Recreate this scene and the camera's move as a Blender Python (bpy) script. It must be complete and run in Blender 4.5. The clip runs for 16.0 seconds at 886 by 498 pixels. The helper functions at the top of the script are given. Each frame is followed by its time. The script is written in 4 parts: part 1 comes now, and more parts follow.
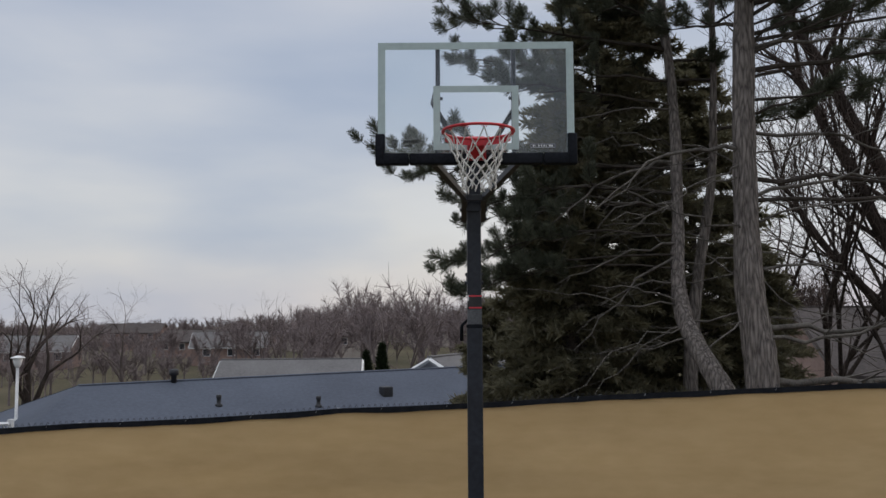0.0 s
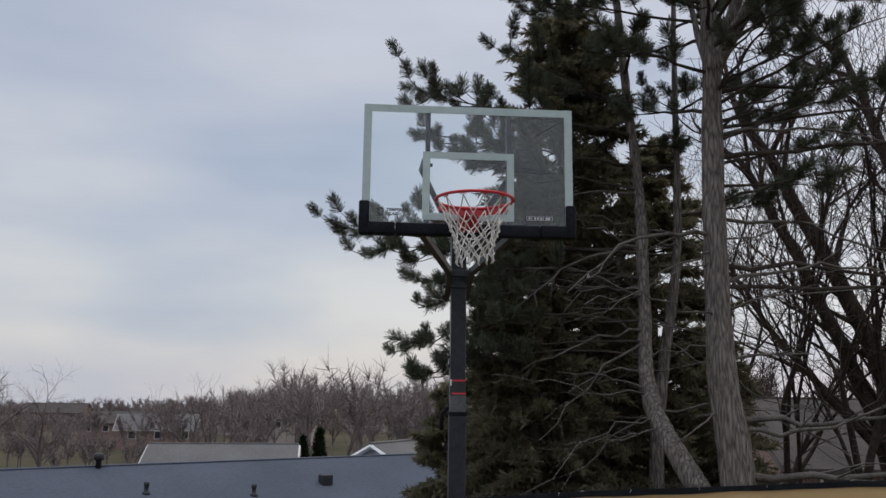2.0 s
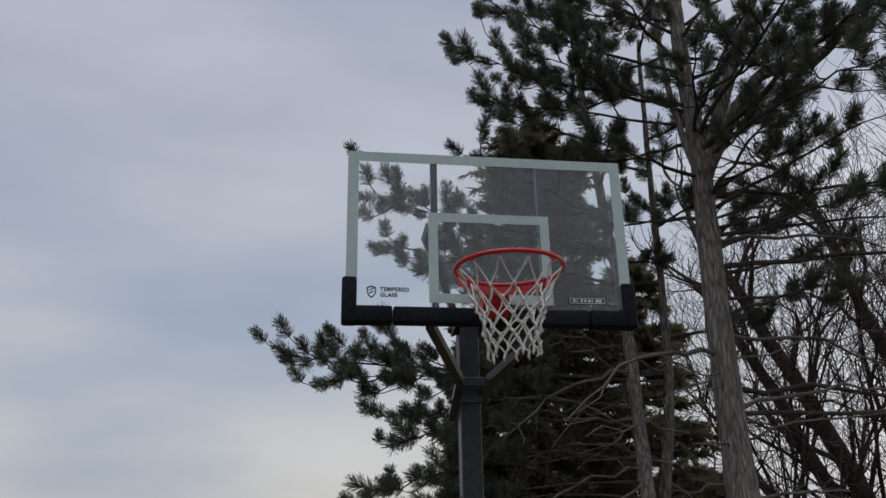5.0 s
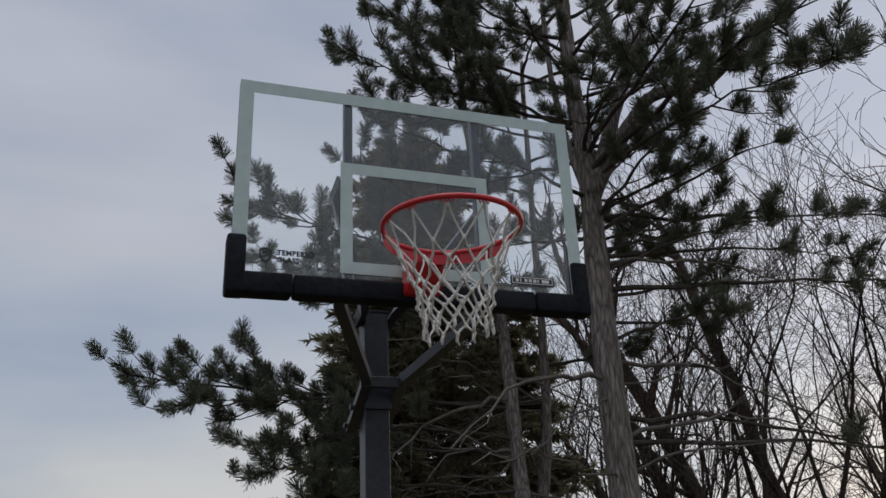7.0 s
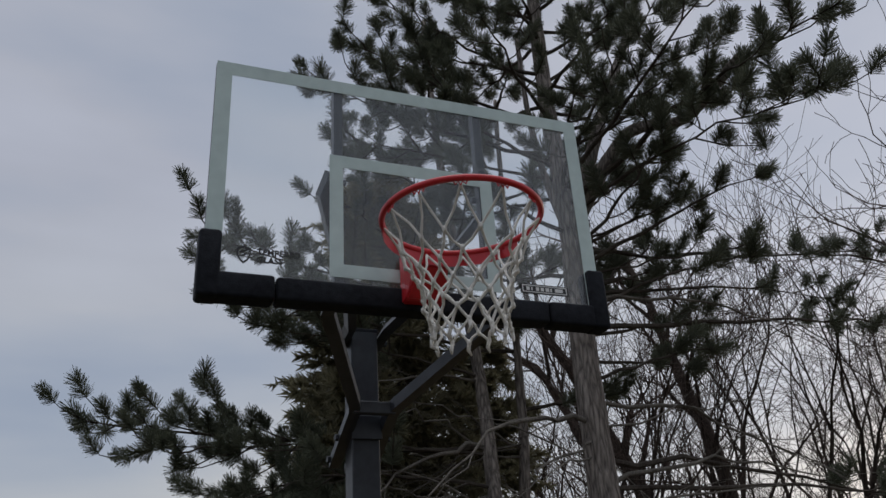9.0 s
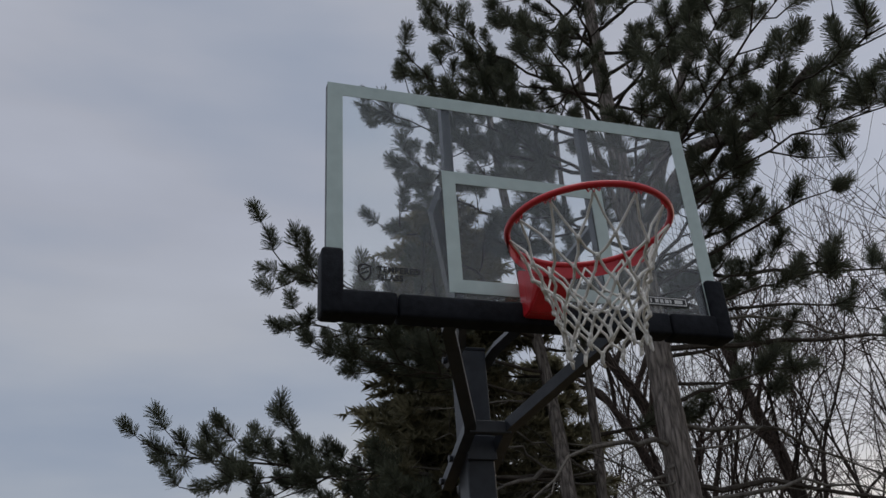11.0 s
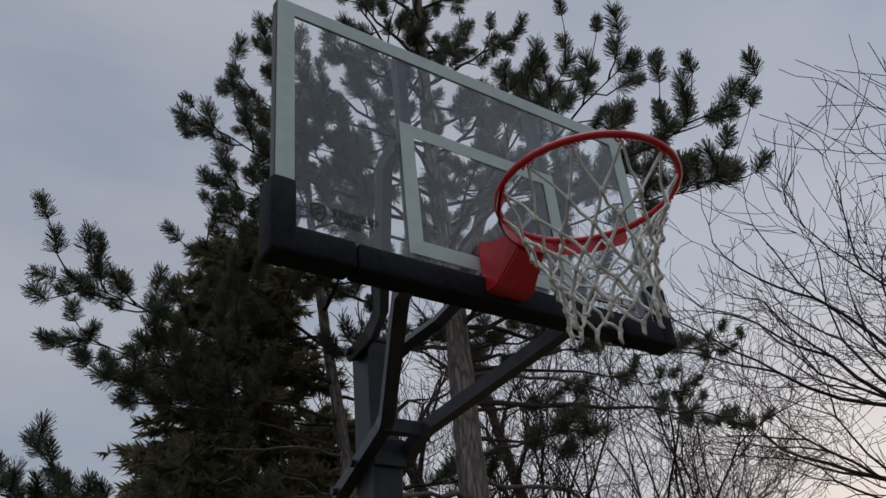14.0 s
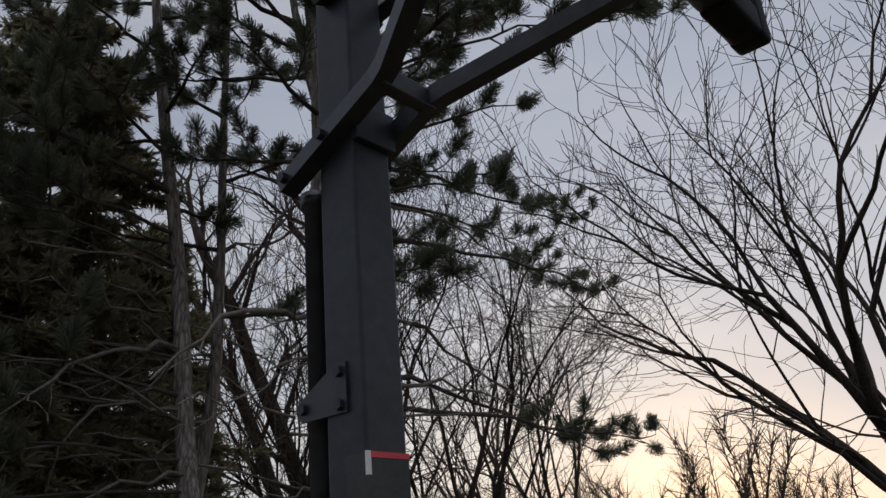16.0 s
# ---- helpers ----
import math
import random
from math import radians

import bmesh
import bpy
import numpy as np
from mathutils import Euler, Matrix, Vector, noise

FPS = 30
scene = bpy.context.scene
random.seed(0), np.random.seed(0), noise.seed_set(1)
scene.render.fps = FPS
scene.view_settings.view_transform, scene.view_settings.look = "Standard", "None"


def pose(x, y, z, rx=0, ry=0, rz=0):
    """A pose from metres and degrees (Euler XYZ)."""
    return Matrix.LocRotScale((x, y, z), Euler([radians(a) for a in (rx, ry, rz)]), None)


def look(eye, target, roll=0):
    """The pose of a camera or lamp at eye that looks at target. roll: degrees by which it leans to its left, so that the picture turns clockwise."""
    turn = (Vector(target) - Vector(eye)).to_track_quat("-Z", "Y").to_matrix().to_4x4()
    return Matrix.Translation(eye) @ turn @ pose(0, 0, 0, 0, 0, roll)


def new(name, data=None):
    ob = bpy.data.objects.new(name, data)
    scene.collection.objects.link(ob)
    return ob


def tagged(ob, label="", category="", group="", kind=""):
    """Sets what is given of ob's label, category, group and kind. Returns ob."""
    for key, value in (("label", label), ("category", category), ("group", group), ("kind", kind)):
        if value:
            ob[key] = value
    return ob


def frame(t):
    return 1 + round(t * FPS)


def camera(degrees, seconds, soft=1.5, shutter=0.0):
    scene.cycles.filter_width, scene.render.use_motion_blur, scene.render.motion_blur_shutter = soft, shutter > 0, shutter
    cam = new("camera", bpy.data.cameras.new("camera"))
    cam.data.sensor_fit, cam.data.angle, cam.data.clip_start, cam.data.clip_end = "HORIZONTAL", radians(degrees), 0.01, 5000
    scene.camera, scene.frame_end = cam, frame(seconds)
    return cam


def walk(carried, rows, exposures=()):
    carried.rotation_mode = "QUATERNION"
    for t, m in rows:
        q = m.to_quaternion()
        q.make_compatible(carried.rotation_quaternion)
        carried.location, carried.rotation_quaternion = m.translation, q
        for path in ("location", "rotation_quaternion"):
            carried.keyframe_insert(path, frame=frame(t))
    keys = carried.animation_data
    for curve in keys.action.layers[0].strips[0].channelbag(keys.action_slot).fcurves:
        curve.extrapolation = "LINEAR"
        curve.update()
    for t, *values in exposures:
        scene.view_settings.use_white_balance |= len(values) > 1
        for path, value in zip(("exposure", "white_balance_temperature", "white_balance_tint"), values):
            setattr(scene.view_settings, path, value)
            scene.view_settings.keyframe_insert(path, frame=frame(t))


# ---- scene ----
cam = camera(56.2, 16.0, soft=1.5, shutter=0.0)
PATH = [
    (0, (-0.201, -5.716, 1.919), (-0.213, -3.722, 2.067), -0.3),
    (0.5, (-0.191, -5.696, 1.917), (-0.200, -3.700, 2.049), -0.2),
    (1, (-0.272, -5.602, 1.909), (-0.276, -3.606, 2.035), 0.2),
    (1.5, (-0.472, -5.456, 1.931), (-0.345, -3.470, 2.133), 1.3),
    (2, (-0.510, -5.210, 1.924), (-0.378, -3.245, 2.272), 0.7),
    (2.5, (-0.558, -4.893, 1.930), (-0.390, -2.938, 2.314), -0.2),
    (3, (-0.682, -4.637, 1.920), (-0.472, -2.695, 2.353), -0.5),
    (3.5, (-0.682, -4.342, 1.932), (-0.479, -2.429, 2.478), -0.7),
    (6, (-0.893, -3.265, 1.939), (-0.422, -1.453, 2.642), -1.9),
    (6.5, (-0.933, -3.014, 1.937), (-0.340, -1.243, 2.653), -2.4),
    (7, (-0.873, -2.768, 1.945), (-0.260, -1.026, 2.713), -2.7),
    (7.5, (-0.867, -2.553, 1.946), (-0.226, -0.835, 2.747), -2.8),
    (8, (-0.863, -2.434, 1.955), (-0.146, -0.772, 2.796), -3.6),
    (10.5, (-0.933, -2.276, 1.926), (-0.339, -0.589, 2.822), -3.8),
    (11, (-1.060, -2.214, 1.931), (-0.495, -0.545, 2.878), -3.9),
    (11.5, (-1.043, -2.094, 1.912), (-0.522, -0.511, 3.017), -4.4),
    (12, (-1.113, -1.974, 1.930), (-0.506, -0.407, 3.014), -5.2),
    (12.5, (-1.275, -1.867, 1.933), (-0.403, -0.410, 2.989), -7.5),
    (13, (-1.318, -1.764, 1.910), (-0.367, -0.337, 2.939), -5.7),
    (13.5, (-1.300, -1.649, 1.909), (-0.309, -0.250, 2.938), -5.7),
    (14, (-1.377, -1.545, 1.887), (-0.335, -0.193, 2.928), -6.3),
    (14.5, (-1.508, -1.391, 1.866), (-0.351, -0.045, 2.788), -4.9),
    (15, (-1.365, -1.098, 1.842), (-0.169, 0.274, 2.670), -5.2),
    (15.5, (-1.206, -0.749, 1.817), (0.090, 0.581, 2.562), -5.0),
    (16, (-1.122, -0.464, 1.805), (0.306, 0.725, 2.546), -4.9),
]
walk(cam, [(t, look(eye, target, roll)) for t, eye, target, roll in PATH],
     exposures=[(0, 0.13), (2, 0.17), (3.5, 0.0), (6, -0.08), (8, -0.14), (11, -0.29), (12.5, -0.3), (13.5, -0.36), (15, -0.36), (16, -0.34)])

# ---- sky, sun, exposure ----
SUN_AZ, SUN_EL = 66.0, 5.0          # degrees clockwise from +y, and up
sun_way = Vector((math.sin(radians(SUN_AZ)) * math.cos(radians(SUN_EL)),
                  math.cos(radians(SUN_AZ)) * math.cos(radians(SUN_EL)), math.sin(radians(SUN_EL))))


def build_world():
    w = bpy.data.worlds.new("overcast_evening")
    scene.world = w
    w.use_nodes = True
    n, l = w.node_tree.nodes, w.node_tree.links
    n.clear()
    out, bg = n.new("ShaderNodeOutputWorld"), n.new("ShaderNodeBackground")
    l.new(bg.outputs[0], out.inputs[0])
    co = n.new("ShaderNodeTexCoord")
    sky = n.new("ShaderNodeTexSky")
    sky.sky_type, sky.sun_disc = "NISHITA", False
    sky.sun_elevation, sky.sun_rotation = radians(SUN_EL), radians(SUN_AZ)
    thin = n.new("ShaderNodeVectorMath")
    thin.operation = "SCALE"
    thin.inputs["Scale"].default_value = 0.022
    l.new(sky.outputs[0], thin.inputs[0])
    # cloud deck: height gradient, broken by soft streaky noise
    sep = n.new("ShaderNodeSeparateXYZ")
    l.new(co.outputs["Generated"], sep.inputs[0])
    ramp = n.new("ShaderNodeValToRGB")
    l.new(sep.outputs["Z"], ramp.inputs[0])
    e = ramp.color_ramp.elements
    e[0].position, e[0].color = 0.0, (0.49, 0.475, 0.48, 1)
    e[1].position, e[1].color = 1.0, (2.9, 2.95, 3.0, 1)
    for pos, c in ((0.10, (0.48, 0.485, 0.505, 1)), (0.28, (0.435, 0.455, 0.505, 1)), (0.5, (0.39, 0.41, 0.485, 1)), (0.76, (0.425, 0.445, 0.515, 1)), (0.82, (0.46, 0.48, 0.55, 1)), (0.92, (1.8, 1.84, 1.90, 1))):
        x = e.new(pos)
        x.color = c
    mp = n.new("ShaderNodeMapping")
    mp.inputs["Scale"].default_value = (1.0, 1.3, 3.6)
    mp.inputs["Rotation"].default_value = (0.12, 0.1, 0.4)
    l.new(co.outputs["Generated"], mp.inputs[0])
    cl = n.new("ShaderNodeTexNoise")
    cl.inputs["Scale"].default_value, cl.inputs["Detail"].default_value = 1.7, 5.0
    cl.inputs["Roughness"].default_value = 0.45
    l.new(mp.outputs[0], cl.inputs[0])
    shade = n.new("ShaderNodeMapRange")
    shade.inputs["From Min"].default_value, shade.inputs["From Max"].default_value = 0.32, 0.68
    shade.inputs["To Min"].default_value, shade.inputs["To Max"].default_value = 0.88, 1.20
    l.new(cl.outputs[0], shade.inputs[0])
    gap = n.new("ShaderNodeMapRange")
    gap.inputs["From Min"].default_value, gap.inputs["From Max"].default_value = 0.34, 0.58
    l.new(cl.outputs[0], gap.inputs[0])
    blue = n.new("ShaderNodeMix")
    blue.data_type = "RGBA"
    blue.inputs[6].default_value = (0.362, 0.418, 0.538, 1)
    l.new(gap.outputs[0], blue.inputs[0])
    l.new(ramp.outputs[0], blue.inputs[7])
    mul = n.new("ShaderNodeVectorMath")
    mul.operation = "SCALE"
    l.new(blue.outputs[2], mul.inputs[0])
    l.new(shade.outputs[0], mul.inputs["Scale"])
    # warm brightness round the low sun behind the deck
    dot = n.new("ShaderNodeVectorMath")
    dot.operation = "DOT_PRODUCT"
    dot.inputs[1].default_value = sun_way
    l.new(co.outputs["Generated"], dot.inputs[0])
    near = n.new("ShaderNodeMapRange")
    near.inputs["From Min"].default_value, near.inputs["From Max"].default_value = 0.60, 1.0
    l.new(dot.outputs["Value"], near.inputs[0])
    po = n.new("ShaderNodeMath")
    po.operation = "POWER"
    po.inputs[1].default_value = 1.8
    l.new(near.outputs[0], po.inputs[0])
    glow = n.new("ShaderNodeVectorMath")
    glow.operation = "SCALE"
    glow.inputs[0].default_value = (0.275, 0.248, 0.242)
    l.new(po.outputs[0], glow.inputs["Scale"])
    a, b = n.new("ShaderNodeVectorMath"), n.new("ShaderNodeVectorMath")
    l.new(mul.outputs[0], a.inputs[0])
    l.new(glow.outputs[0], a.inputs[1])
    l.new(a.outputs[0], b.inputs[0])
    l.new(thin.outputs[0], b.inputs[1])
    l.new(b.outputs[0], bg.inputs["Color"])
    bg.inputs["Strength"].default_value = 1.0


build_world()
sun_data = bpy.data.lights.new("sun", "SUN")
sun_data.energy, sun_data.angle, sun_data.color = 0.5, radians(14), (1.0, 0.86, 0.68)
sun = new("sun", sun_data)
sun.matrix_world = look((60 * sun_way.x, 60 * sun_way.y, 60 * sun_way.z + 5), (0, 0, 5))

# ---- materials ----


def material(name, dark, light, scale=8.0, rough=0.7, metal=0.0, bump=0.0, bump_scale=40.0, stretch=(1, 1, 1), coarse=0.0, spec=0.5, per_piece=0.0, thin=0.0):
    """Two scales of noise between two colours, with relief."""
    m = bpy.data.materials.new(name)
    m.use_nodes = True
    n, l = m.node_tree.nodes, m.node_tree.links
    p = n["Principled BSDF"]
    p.inputs["Roughness"].default_value, p.inputs["Metallic"].default_value = rough, metal
    p.inputs["Specular IOR Level"].default_value = spec
    co, mp = n.new("ShaderNodeTexCoord"), n.new("ShaderNodeMapping")
    mp.inputs["Scale"].default_value = stretch
    l.new(co.outputs["Object"], mp.inputs[0])
    fine, wide = n.new("ShaderNodeTexNoise"), n.new("ShaderNodeTexNoise")
    fine.inputs["Scale"].default_value, fine.inputs["Detail"].default_value = scale * 6, 5
    wide.inputs["Scale"].default_value, wide.inputs["Detail"].default_value = coarse or scale * 0.6, 3
    l.new(mp.outputs[0], fine.inputs[0])
    l.new(mp.outputs[0], wide.inputs[0])
    add = n.new("ShaderNodeMath")
    add.operation = "ADD"
    l.new(fine.outputs[0], add.inputs[0])
    l.new(wide.outputs[0], add.inputs[1])
    rng = n.new("ShaderNodeMapRange")
    rng.inputs["From Min"].default_value, rng.inputs["From Max"].default_value = 0.7, 1.3
    l.new(add.outputs[0], rng.inputs[0])
    fac = rng.outputs[0]
    if per_piece:
        geo = n.new("ShaderNodeNewGeometry")
        mix = n.new("ShaderNodeMix")
        mix.inputs[0].default_value = per_piece
        l.new(fac, mix.inputs[2])
        l.new(geo.outputs["Random Per Island"], mix.inputs[3])
        fac = mix.outputs[0]
    ramp = n.new("ShaderNodeValToRGB")
    ramp.color_ramp.elements[0].color, ramp.color_ramp.elements[1].color = (*dark, 1), (*light, 1)
    l.new(fac, ramp.inputs[0])
    l.new(ramp.outputs[0], p.inputs["Base Color"])
    if thin:
        tr, mx = n.new("ShaderNodeBsdfTranslucent"), n.new("ShaderNodeMixShader")
        mx.inputs[0].default_value = thin
        l.new(ramp.outputs[0], tr.inputs[0])
        l.new(p.outputs[0], mx.inputs[1])
        l.new(tr.outputs[0], mx.inputs[2])
        l.new(mx.outputs[0], n["Material Output"].inputs[0])
    if bump:
        bn, bt = n.new("ShaderNodeBump"), n.new("ShaderNodeTexNoise")
        bt.inputs["Scale"].default_value, bt.inputs["Detail"].default_value = bump_scale, 4
        l.new(mp.outputs[0], bt.inputs[0])
        bn.inputs["Strength"].default_value, bn.inputs["Distance"].default_value = bump, 0.02
        l.new(bt.outputs[0], bn.inputs["Height"])
        l.new(bn.outputs[0], p.inputs["Normal"])
    return m


def bark_material(name, dark, light, plates=9.0, relief=1.0):
    """Long broken plates with dark furrows between them."""
    m = bpy.data.materials.new(name)
    m.use_nodes = True
    n, l = m.node_tree.nodes, m.node_tree.links
    p = n["Principled BSDF"]
    p.inputs["Roughness"].default_value, p.inputs["Specular IOR Level"].default_value = 0.95, 0.15
    co, mp = n.new("ShaderNodeTexCoord"), n.new("ShaderNodeMapping")
    mp.inputs["Scale"].default_value = (1, 1, 0.15)
    l.new(co.outputs["Object"], mp.inputs[0])
    warp = n.new("ShaderNodeTexNoise")
    warp.inputs["Scale"].default_value, warp.inputs["Detail"].default_value = 6, 3
    l.new(mp.outputs[0], warp.inputs[0])
    sc = n.new("ShaderNodeVectorMath")
    sc.operation = "MULTIPLY_ADD"
    sc.inputs[1].default_value = (0.10, 0.10, 0.10)
    l.new(warp.outputs["Color"], sc.inputs[0])
    l.new(mp.outputs[0], sc.inputs[2])
    v = n.new("ShaderNodeTexVoronoi")
    v.feature = "DISTANCE_TO_EDGE"
    v.inputs["Scale"].default_value = plates
    l.new(sc.outputs[0], v.inputs[0])
    fine = n.new("ShaderNodeTexNoise")
    fine.inputs["Scale"].default_value, fine.inputs["Detail"].default_value = 45, 5
    l.new(mp.outputs[0], fine.inputs[0])
    h = n.new("ShaderNodeMapRange")
    h.inputs["From Max"].default_value = 0.30
    l.new(v.outputs["Distance"], h.inputs[0])
    mixf = n.new("ShaderNodeMath")
    mixf.operation = "MULTIPLY_ADD"
    mixf.inputs[1].default_value = 0.85
    l.new(fine.outputs[0], mixf.inputs[0])
    half = n.new("ShaderNodeMath")
    half.operation = "MULTIPLY"
    half.inputs[1].default_value = 0.36
    l.new(h.outputs[0], half.inputs[0])
    l.new(half.outputs[0], mixf.inputs[2])
    ramp = n.new("ShaderNodeValToRGB")
    ramp.color_ramp.elements[0].position, ramp.color_ramp.elements[0].color = 0.2, (*dark, 1)
    ramp.color_ramp.elements[1].position, ramp.color_ramp.elements[1].color = 0.85, (*light, 1)
    l.new(mixf.outputs[0], ramp.inputs[0])
    l.new(ramp.outputs[0], p.inputs["Base Color"])
    bn = n.new("ShaderNodeBump")
    bn.inputs["Strength"].default_value, bn.inputs["Distance"].default_value = relief, 0.03
    l.new(mixf.outputs[0], bn.inputs["Height"])
    l.new(bn.outputs[0], p.inputs["Normal"])
    return m


def glass_material():
    """Clear tempered glass with a thin film of dust."""
    m = bpy.data.materials.new("tempered_glass")
    m.use_nodes = True
    n, l = m.node_tree.nodes, m.node_tree.links
    p = n["Principled BSDF"]
    p.inputs["Base Color"].default_value = (0.95, 0.98, 0.975, 1)
    p.inputs["Transmission Weight"].default_value, p.inputs["Roughness"].default_value, p.inputs["IOR"].default_value = 1.0, 0.0, 1.5
    dust, mix, t = n.new("ShaderNodeBsdfTranslucent"), n.new("ShaderNodeMixShader"), n.new("ShaderNodeTexNoise")
    dust.inputs[0].default_value = (0.80, 0.86, 0.85, 1)
    t.inputs["Scale"].default_value, t.inputs["Detail"].default_value = 3.0, 6
    co = n.new("ShaderNodeTexCoord")
    l.new(co.outputs["Object"], t.inputs[0])
    r = n.new("ShaderNodeMapRange")
    r.inputs["To Min"].default_value, r.inputs["To Max"].default_value = 0.008, 0.03
    l.new(t.outputs[0], r.inputs[0])
    l.new(r.outputs[0], mix.inputs[0])
    l.new(p.outputs[0], mix.inputs[1])
    l.new(dust.outputs[0], mix.inputs[2])
    l.new(mix.outputs[0], n["Material Output"].inputs[0])
    return m


M_STEEL = material("black_powder_coat", (0.012, 0.014, 0.02), (0.03, 0.034, 0.045), 5, rough=0.42, bump=0.08, bump_scale=260, spec=0.35)
M_ARM = material("worn_black_steel", (0.012, 0.014, 0.019), (0.034, 0.037, 0.046), 4, rough=0.36, bump=0.06, bump_scale=200, spec=0.4)
M_PAD = material("black_moulded_pad", (0.008, 0.009, 0.012), (0.02, 0.022, 0.028), 7, rough=0.6, bump=0.15, bump_scale=180, spec=0.08)
M_BORDER = material("grey_white_board_paint", (0.42, 0.51, 0.495), (0.53, 0.63, 0.61), 3, rough=0.35, bump=0.02)
M_EDGE = material("grey_board_frame", (0.03, 0.033, 0.04), (0.07, 0.075, 0.085), 5, rough=0.45)
M_RED = material("red_enamel", (0.45, 0.012, 0.020), (0.61, 0.021, 0.032), 6, rough=0.35, bump=0.05, bump_scale=150)
M_NET = material("white_nylon_cord", (0.62, 0.59, 0.54), (0.82, 0.80, 0.76), 30, rough=0.85, bump=0.5, bump_scale=400)
M_GLASS = glass_material()
M_INK = material("black_print", (0.012, 0.012, 0.013), (0.03, 0.03, 0.032), 20, rough=0.5)
M_WHITE = material("white_print", (0.60, 0.60, 0.60), (0.75, 0.75, 0.74), 20, rough=0.5)
M_STRIPE = material("red_label_print", (0.55, 0.03, 0.05), (0.70, 0.05, 0.07), 20, rough=0.45)
M_SILVER = material("scuffed_silver_sticker", (0.05, 0.052, 0.058), (0.15, 0.155, 0.165), 14, rough=0.4, metal=0.2)
M_ZINC = material("galvanised_steel", (0.16, 0.17, 0.18), (0.34, 0.35, 0.36), 10, rough=0.5, metal=0.7, bump=0.1)
M_TAN = material("tan_woven_screen", (0.58, 0.392, 0.190), (0.67, 0.468, 0.240), 0.9, rough=0.9, bump=0.25, bump_scale=300, stretch=(0.6, 1, 2.0), coarse=0.8, spec=0.1)
M_HEM = material("black_webbing", (0.008, 0.009, 0.012), (0.025, 0.026, 0.03), 20, rough=0.9, spec=0.08)
M_PINE_BARK = bark_material("pine_bark", (0.032, 0.027, 0.025), (0.31, 0.272, 0.245), 20, 1.0)
M_LIMB = material("grey_dead_limb", (0.07, 0.062, 0.055), (0.21, 0.19, 0.166), 9, rough=0.95, bump=0.5, bump_scale=60, stretch=(1, 1, 1), spec=0.15)
M_TWIG = material("dark_twig_bark", (0.035, 0.029, 0.025), (0.10, 0.085, 0.072), 8, rough=0.95, bump=0.3, spec=0.1)
M_NEEDLE = material("pine_needles", (0.055, 0.066, 0.046), (0.15, 0.158, 0.11), 0.8, rough=0.6, per_piece=0.6, spec=0.3, thin=0.3)
M_SPRUCE = material("evergreen_sprays", (0.115, 0.108, 0.066), (0.26, 0.235, 0.145), 0.8, rough=0.55, per_piece=0.5, spec=0.5, thin=0.48)
M_BARE = material("grey_brown_bark", (0.022, 0.017, 0.015), (0.085, 0.068, 0.058), 5, rough=0.95, bump=0.5, bump_scale=30, stretch=(1, 1, 0.4), spec=0.1)
M_BARETWIG = material("brown_bare_twigs", (0.04, 0.030, 0.026), (0.095, 0.070, 0.060), 3, rough=0.95, per_piece=0.5, spec=0.1)
# far woods' twigs: brown lightened and greyed, distance haze put into the colour
M_HAZETWIG = material("far_hazed_twigs", (0.165, 0.135, 0.132), (0.275, 0.228, 0.222), 0.5, rough=0.95, per_piece=0.5, spec=0.05)
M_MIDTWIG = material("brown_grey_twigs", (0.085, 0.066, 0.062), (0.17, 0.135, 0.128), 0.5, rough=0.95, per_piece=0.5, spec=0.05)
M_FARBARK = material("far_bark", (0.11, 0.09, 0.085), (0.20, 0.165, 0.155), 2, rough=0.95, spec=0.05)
M_GRASS = material("winter_grass", (0.05, 0.046, 0.027), (0.12, 0.10, 0.064), 0.5, rough=0.95, bump=0.8, bump_scale=14, coarse=0.08, spec=0.1)
M_SLATE = material("blue_grey_shingles", (0.046, 0.055, 0.078), (0.074, 0.087, 0.118), 1.5, rough=0.8, bump=0.3, bump_scale=25, coarse=0.35)
M_GREYROOF = material("grey_shingles", (0.10, 0.095, 0.094), (0.155, 0.148, 0.147), 1.2, rough=0.85)
M_BROWNROOF = material("brown_shingles", (0.045, 0.036, 0.033), (0.09, 0.074, 0.068), 1.2, rough=0.9, bump=0.4, bump_scale=18)
M_SIDING = material("pale_siding", (0.36, 0.31, 0.27), (0.50, 0.44, 0.39), 1.0, rough=0.8)
M_WHITEPAINT = material("white_paint", (0.62, 0.62, 0.62), (0.80, 0.80, 0.79), 3, rough=0.6)
M_BRICK = material("pinkish_brick", (0.24, 0.16, 0.13), (0.36, 0.25, 0.21), 2.0, rough=0.9)
M_PANE = material("dark_window", (0.02, 0.024, 0.03), (0.05, 0.055, 0.065), 1.0, rough=0.1)
M_VENT = material("black_vent_plastic", (0.012, 0.012, 0.014), (0.03, 0.03, 0.034), 6, rough=0.6)
M_LAMP = material("frosted_lamp_globe", (0.72, 0.72, 0.70), (0.82, 0.82, 0.80), 6, rough=0.3)
M_CEDAR = material("dark_hedge_green", (0.010, 0.016, 0.008), (0.030, 0.040, 0.018), 4, rough=0.9, per_piece=0.4, spec=0.1)

# ---- mesh helpers ----


def finish(name, me, mat, parent=None, label="", smooth=False):
    me.materials.append(mat)
    if smooth:
        me.polygons.foreach_set("use_smooth", [True] * len(me.polygons))
    ob = new(name, me)
    if parent is not None:
        ob.parent = parent
    if label:
        ob["label"] = label
    return ob


def part(name, bm, mat, parent=None, label="", smooth=False):
    me = bpy.data.meshes.new(name)
    bm.to_mesh(me)
    bm.free()
    return finish(name, me, mat, parent, label, smooth)


